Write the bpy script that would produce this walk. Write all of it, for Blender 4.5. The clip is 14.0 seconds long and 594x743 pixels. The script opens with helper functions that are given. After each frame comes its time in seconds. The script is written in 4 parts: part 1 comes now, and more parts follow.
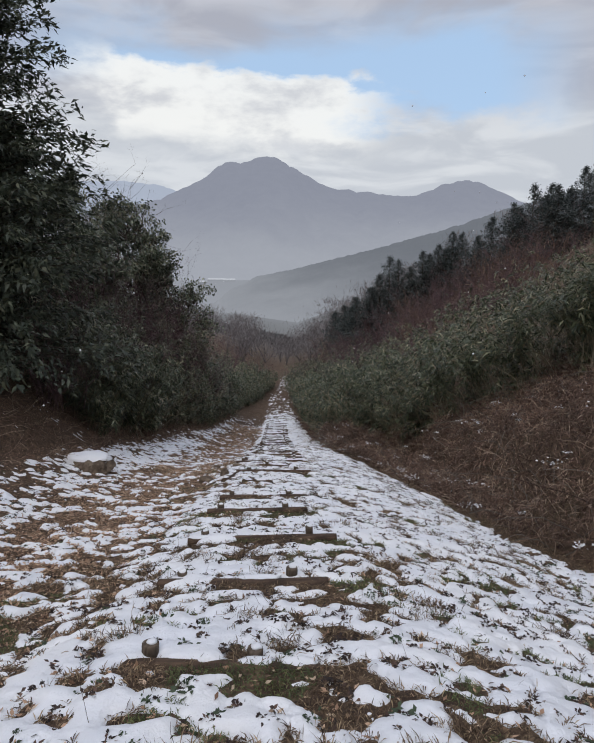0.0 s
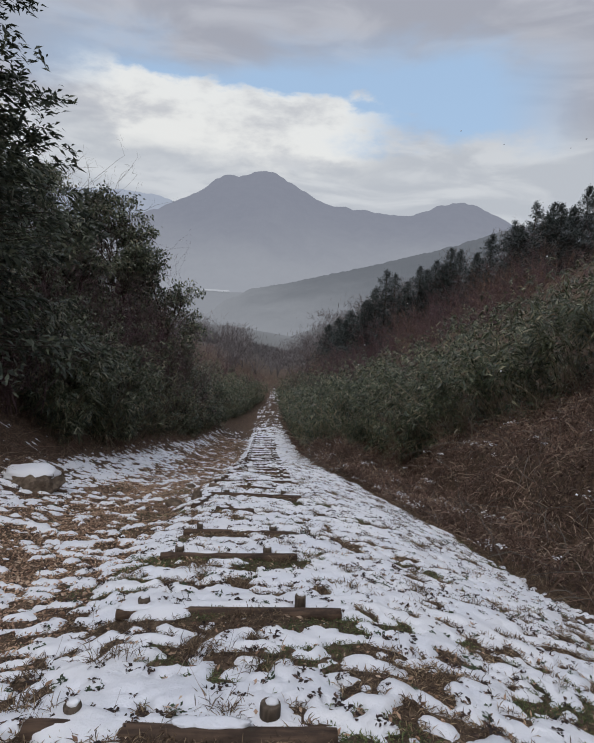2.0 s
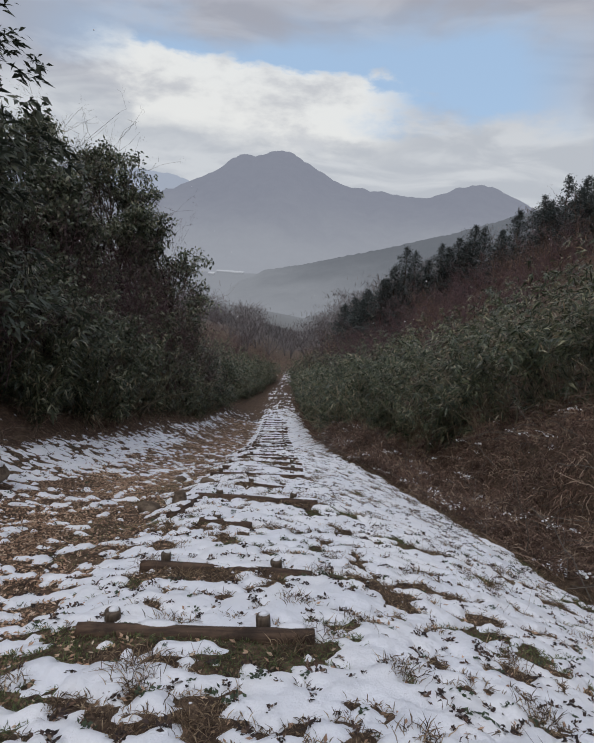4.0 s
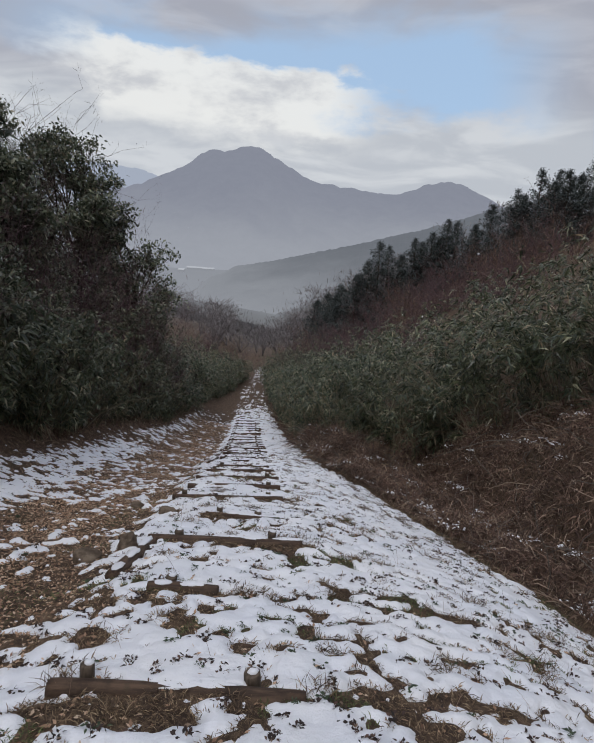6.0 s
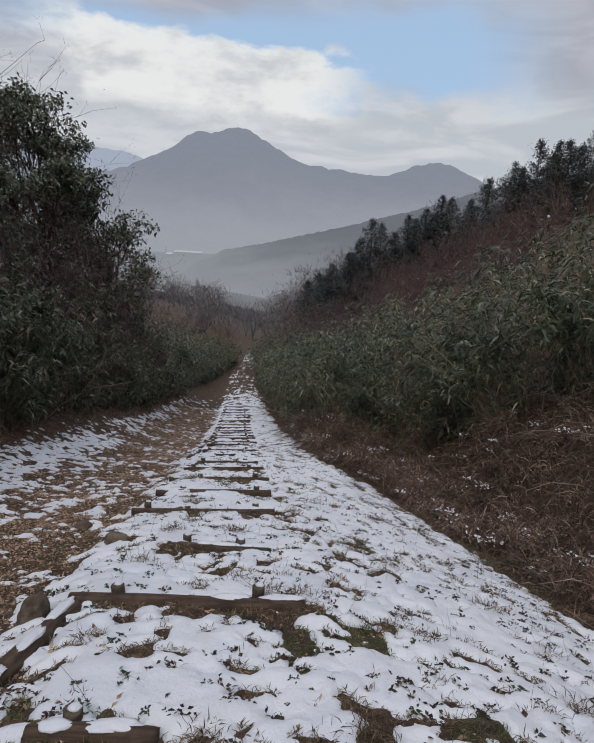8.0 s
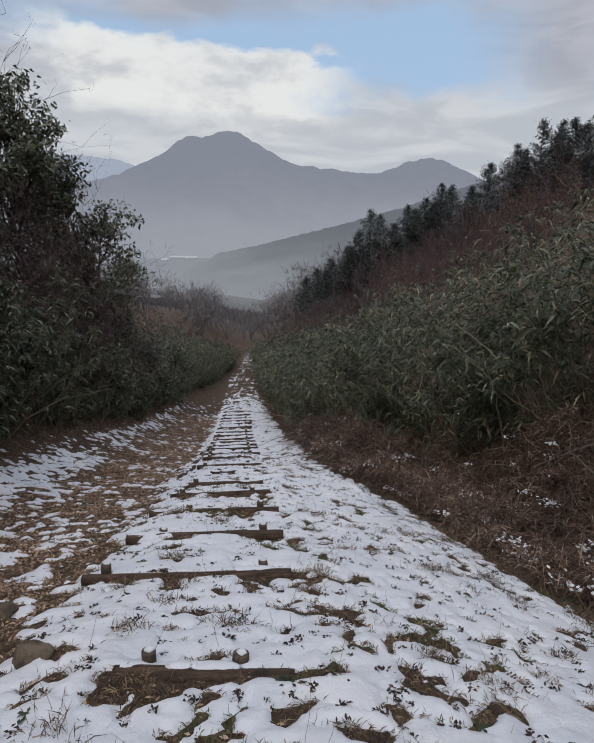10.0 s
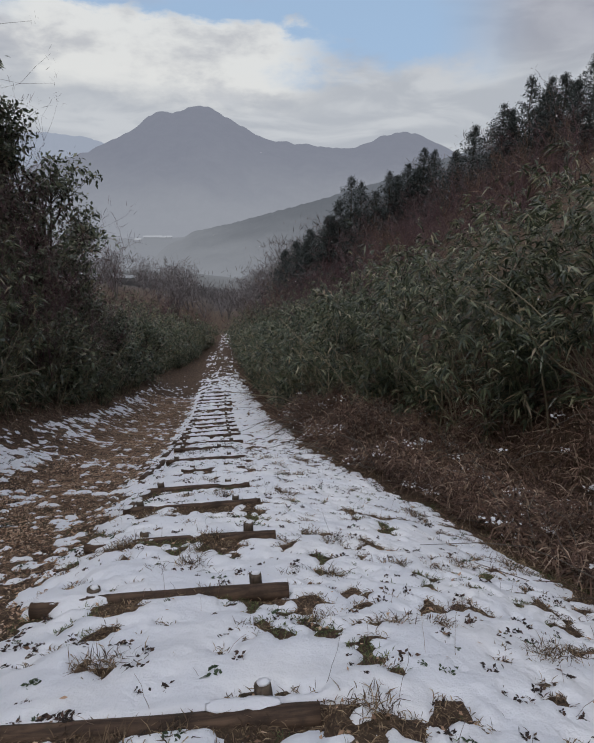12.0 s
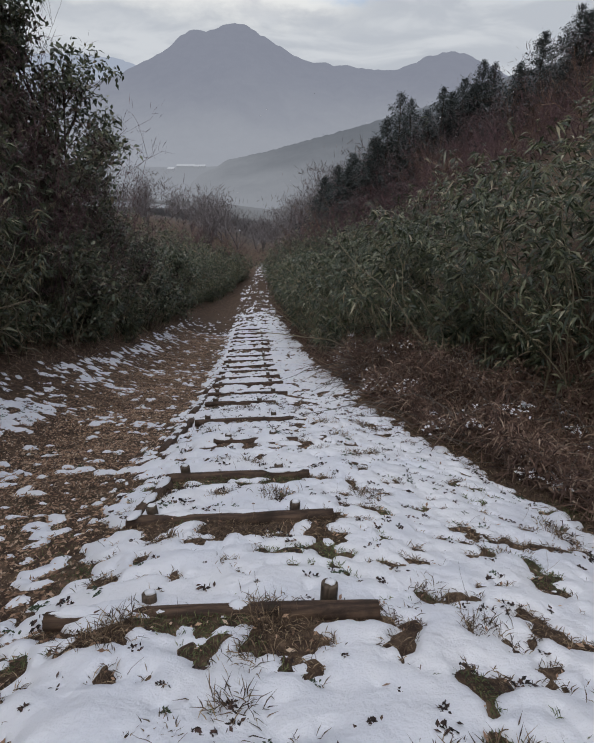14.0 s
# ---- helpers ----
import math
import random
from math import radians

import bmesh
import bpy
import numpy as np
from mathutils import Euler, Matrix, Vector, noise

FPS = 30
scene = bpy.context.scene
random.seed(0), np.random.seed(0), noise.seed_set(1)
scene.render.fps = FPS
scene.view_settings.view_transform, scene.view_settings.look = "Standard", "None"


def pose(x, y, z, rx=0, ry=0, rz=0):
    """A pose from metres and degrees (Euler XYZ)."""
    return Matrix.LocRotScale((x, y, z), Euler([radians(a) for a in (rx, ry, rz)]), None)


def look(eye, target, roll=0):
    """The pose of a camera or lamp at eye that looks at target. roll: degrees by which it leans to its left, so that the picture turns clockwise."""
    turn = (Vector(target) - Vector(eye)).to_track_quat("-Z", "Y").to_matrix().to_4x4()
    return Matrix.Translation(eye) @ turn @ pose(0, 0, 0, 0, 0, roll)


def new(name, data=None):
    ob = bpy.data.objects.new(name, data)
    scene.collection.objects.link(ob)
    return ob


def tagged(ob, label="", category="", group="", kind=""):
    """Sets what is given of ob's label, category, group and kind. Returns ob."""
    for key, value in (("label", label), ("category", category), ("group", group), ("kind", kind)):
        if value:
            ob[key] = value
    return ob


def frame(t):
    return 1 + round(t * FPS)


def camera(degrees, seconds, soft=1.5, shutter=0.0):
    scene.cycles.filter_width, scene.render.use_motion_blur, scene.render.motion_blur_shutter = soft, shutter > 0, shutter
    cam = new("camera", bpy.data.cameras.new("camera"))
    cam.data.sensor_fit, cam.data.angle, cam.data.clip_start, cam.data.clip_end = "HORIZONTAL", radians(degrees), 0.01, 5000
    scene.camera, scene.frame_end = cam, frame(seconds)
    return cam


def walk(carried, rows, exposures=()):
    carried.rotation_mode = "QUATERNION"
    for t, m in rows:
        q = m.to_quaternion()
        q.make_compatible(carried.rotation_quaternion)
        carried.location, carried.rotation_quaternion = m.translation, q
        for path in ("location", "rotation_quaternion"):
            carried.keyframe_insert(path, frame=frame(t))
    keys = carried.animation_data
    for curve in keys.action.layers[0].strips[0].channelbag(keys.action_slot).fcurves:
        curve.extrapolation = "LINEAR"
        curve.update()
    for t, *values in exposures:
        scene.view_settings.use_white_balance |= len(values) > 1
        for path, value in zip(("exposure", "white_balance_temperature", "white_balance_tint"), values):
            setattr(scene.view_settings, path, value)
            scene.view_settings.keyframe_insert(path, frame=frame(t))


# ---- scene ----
cam = camera(54.9, 14.0)
PATH = [
    (0, (-0.003, 0.073, 1.494), (-0.003, 2.036, 1.109), 0.5),
    (0.5, (0.198, 0.5, 1.334), (0.258, 2.456, 0.924), 0.9),
    (1, (0.063, 1.102, 1.076), (0.106, 3.066, 0.7), 2.2),
    (1.5, (0.033, 1.729, 1.027), (0.044, 3.696, 0.666), 3.0),
    (2, (-0.024, 2.304, 0.867), (0.007, 4.275, 0.532), 2.8),
    (2.5, (-0.012, 3.079, 0.609), (0.057, 5.047, 0.262), 2.8),
    (3, (-0.034, 3.691, 0.479), (0.016, 5.661, 0.14), 3.9),
    (3.2, (-0.021, 4.003, 0.338), (-0.007, 5.971, -0.015), 4.4),
    (5.3, (-0.039, 6.277, -0.004), (-0.041, 8.235, -0.415), 2.7),
    (5.5, (-0.057, 6.434, -0.039), (-0.034, 8.393, -0.442), 2.7),
    (6, (-0.112, 6.819, -0.096), (-0.026, 8.776, -0.5), 3.5),
    (6.5, (0.035, 7.369, -0.353), (0.12, 9.325, -0.761), 2.4),
    (7, (0.042, 7.92, -0.401), (0.157, 9.873, -0.817), 3.3),
    (7.2, (0.034, 8.183, -0.437), (0.145, 10.134, -0.862), 3.4),
    (9.3, (-0.188, 10.767, -1.21), (-0.049, 12.704, -1.689), 1.9),
    (9.5, (-0.192, 11.041, -1.267), (-0.069, 12.98, -1.742), 1.4),
    (10, (-0.078, 11.738, -1.372), (0.044, 13.682, -1.826), 0.7),
    (10.5, (-0.1, 12.296, -1.637), (0.188, 14.225, -2.08), 1.5),
    (11, (-0.018, 13.053, -1.792), (0.259, 14.982, -2.242), 0.6),
    (11.5, (0.055, 13.725, -1.947), (0.281, 15.647, -2.448), 0.2),
    (12, (-0.133, 14.485, -2.202), (0.06, 16.405, -2.728), -0.2),
    (12.5, (-0.151, 15.309, -2.302), (-0.146, 17.21, -2.926), -0.2),
    (13, (-0.226, 15.92, -2.569), (-0.204, 17.815, -3.209), -0.0),
    (13.5, (-0.398, 16.746, -2.708), (-0.435, 18.626, -3.389), 0.4),
    (14, (-0.428, 17.279, -2.896), (-0.351, 19.136, -3.635), 0.1),
]
walk(cam, [(t, look(eye, target, roll)) for t, eye, target, roll in PATH],
     exposures=((0.0, 0.06), (0.5, -0.06), (1.0, -0.03), (2.5, -0.14), (6.5, -0.08), (9.5, -0.11), (11.0, -0.15), (12.5, -0.25), (13.5, -0.22), (14.0, -0.10)))

# ------------------------------------------------------------------ sky, sun, exposure
SUN_EL, SUN_AZ = 48.0, 200.0


class Nodes:
    """Short hand for node trees."""

    def __init__(self, tree):
        self.t = tree
        self.n, self.l = tree.nodes, tree.links

    def put(self, sock, v):
        if isinstance(v, bpy.types.NodeSocket):
            self.l.new(v, sock)
        elif isinstance(v, tuple) and len(v) == 3 and sock.type == "RGBA":
            sock.default_value = (*v, 1)
        else:
            sock.default_value = v

    def math(self, op, a, b=0.0, c=0.0, clamp=False):
        n = self.n.new("ShaderNodeMath")
        n.operation, n.use_clamp = op, clamp
        for k, v in enumerate((a, b, c)):
            self.put(n.inputs[k], v)
        return n.outputs[0]

    def smooth(self, v, lo, hi, a=0.0, b=1.0):
        n = self.n.new("ShaderNodeMapRange")
        n.interpolation_type = "SMOOTHSTEP"
        for k, w in enumerate((v, lo, hi, a, b)):
            self.put(n.inputs[k], w)
        return n.outputs[0]

    def mix(self, f, a, b, kind="MIX"):
        n = self.n.new("ShaderNodeMix")
        n.data_type, n.blend_type = "RGBA", kind
        self.put(n.inputs[0], f)
        self.put(n.inputs[6], a)
        self.put(n.inputs[7], b)
        return n.outputs[2]

    def noise(self, vec, scale, detail=4.0, rough=0.55, distort=0.0):
        n = self.n.new("ShaderNodeTexNoise")
        if vec is not None:
            self.l.new(vec, n.inputs["Vector"])
        n.inputs["Scale"].default_value = scale
        n.inputs["Detail"].default_value = detail
        n.inputs["Roughness"].default_value = rough
        n.inputs["Distortion"].default_value = distort
        return n.outputs[0]

    def scaled(self, vec, x, y, z):
        n = self.n.new("ShaderNodeMapping")
        self.l.new(vec, n.inputs[0])
        n.inputs["Scale"].default_value = (x, y, z)
        return n.outputs[0]


world = bpy.data.worlds.new("sky")
scene.world = world
world.use_nodes = True
W = Nodes(world.node_tree)
W.n.clear()
w_coord = W.n.new("ShaderNodeTexCoord").outputs["Generated"]
w_sep = W.n.new("ShaderNodeSeparateXYZ")
W.l.new(w_coord, w_sep.inputs[0])
el = W.math("MULTIPLY", W.math("ARCSINE", w_sep.outputs[2]), 57.2958)
az = W.math("MULTIPLY", W.math("ARCTAN2", w_sep.outputs[0], w_sep.outputs[1]), 57.2958)
w_air = W.n.new("ShaderNodeTexSky")
w_air.sky_type, w_air.sun_disc = "NISHITA", False
w_air.sun_elevation, w_air.sun_rotation = radians(SUN_EL), radians(SUN_AZ)
w_air.air_density, w_air.dust_density = 1.0, 1.5
soft = W.noise(W.scaled(w_coord, 1.0, 1.0, 2.6), 3.2, 6, 0.55, 0.3)
puff = W.noise(W.scaled(w_coord, 1.0, 1.0, 2.2), 9.0, 7, 0.58, 0.1)
wisp = W.noise(W.scaled(w_coord, 1.0, 1.0, 3.5), 6.0, 5, 0.5, 0.6)
d_soft = W.math("MULTIPLY", W.math("SUBTRACT", soft, 0.5), 9.0)
d_puff = W.math("MULTIPLY", W.math("SUBTRACT", puff, 0.5), 9.0)
el_s = W.math("ADD", el, d_soft)
el_p = W.math("ADD", el, d_puff)
grey = W.mix(W.smooth(wisp, 0.38, 0.66), (0.40, 0.42, 0.49), (0.51, 0.53, 0.595))
pale = W.mix(W.smooth(wisp, 0.4, 0.6), (0.53, 0.565, 0.62), (0.66, 0.69, 0.73))
clear = W.mix(1.0, w_air.outputs[0], (0.125, 0.118, 0.108), "MULTIPLY")
clear = W.mix(0.8, clear, (0.44, 0.62, 0.87))
# low pale band, the broken gap of blue above it, then the grey deck
sky = W.mix(W.smooth(el_s, 11.0, 15.5), pale, grey)
slant = W.math("ADD", el_s, W.math("MULTIPLY", az, 0.09))
gap = W.math("MULTIPLY", W.smooth(W.math("ADD", slant, d_puff), 12.0, 16.0), W.smooth(W.math("ADD", el, W.math("MULTIPLY", d_soft, 1.3)), 21.5, 17.0))
gap = W.math("MULTIPLY", gap, W.math("MULTIPLY", W.smooth(az, -30.0, -14.0), W.smooth(az, 27.0, 17.0)))
sky = W.mix(gap, sky, clear)
lump = W.math("ADD", el, W.math("ADD", W.math("MULTIPLY", d_puff, 0.6), W.math("MULTIPLY", d_soft, 0.5)))
bright = W.math("MULTIPLY", W.smooth(lump, 9.0, 12.5), W.smooth(W.math("ADD", lump, W.math("MULTIPLY", az, 0.10)), 16.5, 15.5))
side = W.math("ADD", az, W.math("MULTIPLY", d_puff, 1.5))
bright = W.math("MULTIPLY", bright, W.math("MULTIPLY", W.smooth(side, -22.0, -15.0), W.smooth(side, 11.0, 4.0)))
white = W.mix(W.smooth(puff, 0.30, 0.56), (0.60, 0.62, 0.66), (0.87, 0.88, 0.87))
sky = W.mix(W.math("MULTIPLY", bright, 0.95), sky, white)
# thinner cloud overhead lets more light through than the deck near the horizon
lift = W.smooth(el, 30.0, 80.0, 1.0, 2.4)
w_bg = W.n.new("ShaderNodeBackground")
W.put(w_bg.inputs[0], sky)
W.put(w_bg.inputs[1], lift)
w_out = W.n.new("ShaderNodeOutputWorld")
W.l.new(w_bg.outputs[0], w_out.inputs[0])

sun_data = bpy.data.lights.new("sun", "SUN")
sun_data.energy, sun_data.angle, sun_data.color = 0.9, radians(25), (1.0, 0.96, 0.91)
sun = new("sun", sun_data)
sun.rotation_euler = (radians(90 - SUN_EL), 0, radians(180 - SUN_AZ))


# ------------------------------------------------------------------ materials
def material(name, rough=0.8, metal=0.0):
    m = bpy.data.materials.new(name)
    m.use_nodes = True
    k = Nodes(m.node_tree)
    b = m.node_tree.nodes["Principled BSDF"]
    b.inputs["Roughness"].default_value = rough
    b.inputs["Metallic"].default_value = metal
    b.inputs["Specular IOR Level"].default_value = 0.25
    return m, k, b


def bump(k, b, height, strength, distance):
    n = k.n.new("ShaderNodeBump")
    n.inputs["Strength"].default_value = strength
    n.inputs["Distance"].default_value = distance
    k.l.new(height, n.inputs["Height"])
    k.l.new(n.outputs[0], b.inputs["Normal"])


def place(k):
    return k.n.new("ShaderNodeNewGeometry").outputs["Position"]


def island(k):
    return k.n.new("ShaderNodeNewGeometry").outputs["Random Per Island"]


def ramp(k, f, stops):
    n = k.n.new("ShaderNodeValToRGB")
    e = n.color_ramp.elements
    while len(e) < len(stops):
        e.new(0.5)
    for s, (p, c) in zip(e, stops):
        s.position, s.color = p, (*c, 1)
    k.l.new(f, n.inputs[0])
    return n.outputs[0]


def mat_snow():
    m, k, b = material("snow", 0.55)
    p = place(k)
    big, fine = k.noise(p, 1.3, 4), k.noise(p, 90.0, 4, 0.6)
    mid = k.noise(p, 14.0, 5, 0.6)
    c = k.mix(k.smooth(big, 0.3, 0.7), (0.74, 0.76, 0.81), (0.82, 0.825, 0.845))
    c = k.mix(k.smooth(mid, 0.60, 0.80, 0.0, 0.35), c, (0.62, 0.62, 0.63))
    k.put(b.inputs["Base Color"], c)
    h = k.math("ADD", k.math("MULTIPLY", mid, 1.0), k.math("MULTIPLY", fine, 0.25))
    bump(k, b, h, 0.75, 0.028)
    return m


def mat_soil():
    m, k, b = material("soil", 0.95)
    p = place(k)
    big, mid, fine = k.noise(p, 0.5, 4), k.noise(p, 7.0, 6, 0.65), k.noise(p, 60.0, 5, 0.7)
    straw = k.noise(k.scaled(p, 1.0, 0.35, 1.0), 45.0, 4, 0.7, 1.2)
    c = ramp(k, mid, [(0.25, (0.022, 0.015, 0.011)), (0.5, (0.075, 0.048, 0.033)), (0.72, (0.21, 0.142, 0.092))])
    c = k.mix(k.smooth(straw, 0.52, 0.70, 0.0, 0.8), c, (0.30, 0.215, 0.13))
    c = k.mix(k.smooth(big, 0.56, 0.72, 0.0, 0.30), c, (0.055, 0.058, 0.026))
    c = k.mix(k.smooth(fine, 0.62, 0.8, 0.0, 0.7), c, (0.02, 0.014, 0.010))
    # beyond 110 m the soil greys out: haze painted into the base colour
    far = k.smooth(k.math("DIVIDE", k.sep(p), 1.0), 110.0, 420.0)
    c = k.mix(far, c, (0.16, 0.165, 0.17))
    k.put(b.inputs["Base Color"], c)
    bump(k, b, k.math("ADD", mid, k.math("MULTIPLY", k.math("ADD", fine, straw), 0.5)), 0.9, 0.03)
    return m


def sep_y(self, vec):
    n = self.n.new("ShaderNodeSeparateXYZ")
    self.l.new(vec, n.inputs[0])
    return n.outputs[1]


Nodes.sep = sep_y


def mat_wood(name, dark, light, scale):
    m, k, b = material(name, 0.75)
    co = k.n.new("ShaderNodeTexCoord").outputs["Object"]
    rnd = k.n.new("ShaderNodeObjectInfo").outputs["Random"]
    grain = k.noise(k.scaled(co, *scale), 22.0, 6, 0.65, 0.6)
    blot = k.noise(co, 4.5, 5, 0.6)
    c = k.mix(k.smooth(grain, 0.32, 0.68), dark, light)
    c = k.mix(k.smooth(blot, 0.45, 0.70, 0.0, 0.8), c, tuple(0.45 * v for v in dark))
    c = k.mix(k.smooth(k.noise(co, 9.0, 4), 0.62, 0.74, 0.0, 0.25), c, (0.06, 0.066, 0.038))
    c = k.mix(k.math("MULTIPLY", rnd, 0.35), c, tuple(0.5 * v for v in light))
    k.put(b.inputs["Base Color"], c)
    bump(k, b, grain, 0.7, 0.012)
    return m


def mat_leaf(name, stops, rough=0.5, through_light=0.25):
    m, k, b = material(name, rough)
    b.inputs["Specular IOR Level"].default_value = 0.5
    f = island(k)
    c = ramp(k, f, stops)
    patch = k.noise(place(k), 0.55, 3)
    c = k.mix(k.smooth(patch, 0.35, 0.65, 0.0, 0.4), c, tuple(0.55 * v for v in stops[0][1]))
    k.put(b.inputs["Base Color"], c)
    tr = k.n.new("ShaderNodeBsdfTranslucent")
    k.put(tr.inputs[0], c)
    ms = k.n.new("ShaderNodeMixShader")
    ms.inputs[0].default_value = through_light
    k.l.new(b.outputs[0], ms.inputs[1])
    k.l.new(tr.outputs[0], ms.inputs[2])
    k.l.new(ms.outputs[0], k.n["Material Output"].inputs[0])
    return m


def mat_rock():
    m, k, b = material("rock", 0.9)
    p = place(k)
    n1, n2 = k.noise(p, 6.0, 6, 0.65), k.noise(p, 40.0, 5, 0.7)
    c = k.mix(k.smooth(n1, 0.35, 0.65), (0.085, 0.062, 0.045), (0.22, 0.17, 0.125))
    c = k.mix(k.smooth(n2, 0.55, 0.75, 0.0, 0.6), c, (0.07, 0.08, 0.05))
    k.put(b.inputs["Base Color"], c)
    bump(k, b, k.math("ADD", n1, n2), 0.8, 0.03)
    return m


def mat_painted_haze(name, low, high, z_lo, z_hi, wood, amount, scale):
    """Far woods seen through falling snow: the lit air before them painted in as glow."""
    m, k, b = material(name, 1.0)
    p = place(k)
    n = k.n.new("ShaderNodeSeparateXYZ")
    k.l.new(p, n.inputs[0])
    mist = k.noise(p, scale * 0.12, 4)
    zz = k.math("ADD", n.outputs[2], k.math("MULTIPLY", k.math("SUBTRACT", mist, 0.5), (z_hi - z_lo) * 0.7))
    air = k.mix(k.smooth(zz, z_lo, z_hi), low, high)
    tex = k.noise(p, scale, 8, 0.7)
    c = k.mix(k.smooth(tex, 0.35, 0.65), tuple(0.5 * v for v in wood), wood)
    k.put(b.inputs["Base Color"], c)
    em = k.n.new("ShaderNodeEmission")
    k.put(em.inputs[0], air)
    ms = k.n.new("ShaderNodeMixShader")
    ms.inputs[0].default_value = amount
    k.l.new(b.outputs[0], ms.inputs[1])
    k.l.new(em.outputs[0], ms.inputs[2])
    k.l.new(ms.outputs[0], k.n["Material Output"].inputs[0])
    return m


SNOW, SOIL, ROCK = mat_snow(), mat_soil(), mat_rock()
LOG = mat_wood("weathered_log", (0.040, 0.026, 0.019), (0.140, 0.090, 0.060), (0.12, 1.0, 1.0))
STAKE = mat_wood("stake_wood", (0.045, 0.034, 0.027), (0.15, 0.115, 0.085), (1.0, 1.0, 0.12))
TRUNK = mat_wood("bark", (0.035, 0.026, 0.020), (0.12, 0.095, 0.075), (1.0, 1.0, 0.2))
BAMBOO = mat_leaf("bamboo_leaf", [(0.0, (0.026, 0.038, 0.022)), (0.5, (0.074, 0.095, 0.048)), (0.80, (0.19, 0.21, 0.12)), (0.92, (0.42, 0.41, 0.27)), (1.0, (0.38, 0.28, 0.18))], 0.32)
CULM = mat_leaf("bamboo_culm", [(0.0, (0.10, 0.09, 0.05)), (0.6, (0.22, 0.19, 0.12)), (1.0, (0.34, 0.29, 0.20))], 0.6, 0.02)
EVERGREEN = mat_leaf("evergreen_leaf", [(0.0, (0.048, 0.062, 0.042)), (0.5, (0.115, 0.140, 0.088)), (0.85, (0.27, 0.29, 0.19)), (1.0, (0.32, 0.27, 0.18))], 0.32)
NEEDLE = mat_leaf("conifer_spray", [(0.0, (0.028, 0.038, 0.028)), (0.6, (0.070, 0.090, 0.060)), (1.0, (0.14, 0.15, 0.095))], 0.6, 0.15)
# paler, bluer copy of NEEDLE with distance haze mixed into its colour
HAZED_NEEDLE = mat_leaf("hazed_conifer_spray", [(0.0, (0.050, 0.062, 0.062)), (0.7, (0.080, 0.096, 0.092)), (1.0, (0.12, 0.135, 0.125))], 0.9, 0.1)
TWIG = mat_leaf("brown_twig", [(0.0, (0.045, 0.025, 0.020)), (0.45, (0.14, 0.080, 0.058)), (0.80, (0.27, 0.175, 0.125)), (1.0, (0.50, 0.39, 0.29))], 0.9, 0.05)
RED_TWIG = mat_leaf("russet_twig", [(0.0, (0.080, 0.046, 0.050)), (0.5, (0.140, 0.082, 0.088)), (1.0, (0.23, 0.155, 0.155))], 0.9, 0.05)
PALE_TWIG = mat_leaf("grey_twig", [(0.0, (0.10, 0.085, 0.07)), (1.0, (0.24, 0.21, 0.18))], 0.9, 0.02)
STRAW = mat_leaf("dry_grass", [(0.0, (0.045, 0.028, 0.018)), (0.5, (0.14, 0.092, 0.056)), (0.85, (0.29, 0.205, 0.125)), (1.0, (0.50, 0.385, 0.24))], 0.8, 0.2)
GRASS = mat_leaf("green_grass", [(0.0, (0.045, 0.062, 0.022)), (0.6, (0.11, 0.145, 0.050)), (1.0, (0.24, 0.25, 0.10))], 0.6, 0.3)
LITTER = mat_leaf("leaf_litter", [(0.0, (0.17, 0.095, 0.060)), (0.35, (0.40, 0.25, 0.16)), (0.75, (0.60, 0.41, 0.275)), (1.0, (0.70, 0.56, 0.42))], 0.85, 0.1)
# twig brown greyed by haze, which is painted into the base colour
HAZED_WOOD = mat_leaf("hazed_twig", [(0.0, (0.16, 0.145, 0.145)), (0.6, (0.22, 0.20, 0.20)), (1.0, (0.27, 0.255, 0.255))], 0.95, 0.05)
WITHERED = mat_leaf("withered_leaf", [(0.0, (0.014, 0.010, 0.009)), (0.55, (0.045, 0.028, 0.023)), (0.88, (0.11, 0.062, 0.046)), (1.0, (0.25, 0.18, 0.125))], 0.85, 0.05)
FERN = mat_leaf("low_green_leaf", [(0.0, (0.025, 0.045, 0.020)), (1.0, (0.07, 0.10, 0.05))], 0.5)

# ------------------------------------------------------------------ the lie of the land
RNG = np.random.default_rng(7)
PERM = np.random.default_rng(3).permutation(512)


def pn(x, y, scale=1.0, salt=0):
    """Gradient noise, about -1 to 1, on arrays."""
    x, y = np.asarray(x, float) / scale + salt * 17.3, np.asarray(y, float) / scale + salt * 9.1
    xi, yi = np.floor(x).astype(int), np.floor(y).astype(int)
    fx, fy = x - xi, y - yi
    sx, sy = fx * fx * fx * (fx * (fx * 6 - 15) + 10), fy * fy * fy * (fy * (fy * 6 - 15) + 10)

    def g(i, j, dx, dy):
        a = PERM[(PERM[i % 512] + j) % 512] * (2 * np.pi / 512)
        return np.cos(a) * dx + np.sin(a) * dy

    a = g(xi, yi, fx, fy) * (1 - sx) + g(xi + 1, yi, fx - 1, fy) * sx
    b = g(xi, yi + 1, fx, fy - 1) * (1 - sx) + g(xi + 1, yi + 1, fx - 1, fy - 1) * sx
    return 1.5 * (a * (1 - sy) + b * sy)


def step01(v, lo, hi):
    t = np.clip((np.asarray(v, float) - lo) / (hi - lo), 0, 1)
    return t * t * (3 - 2 * t)


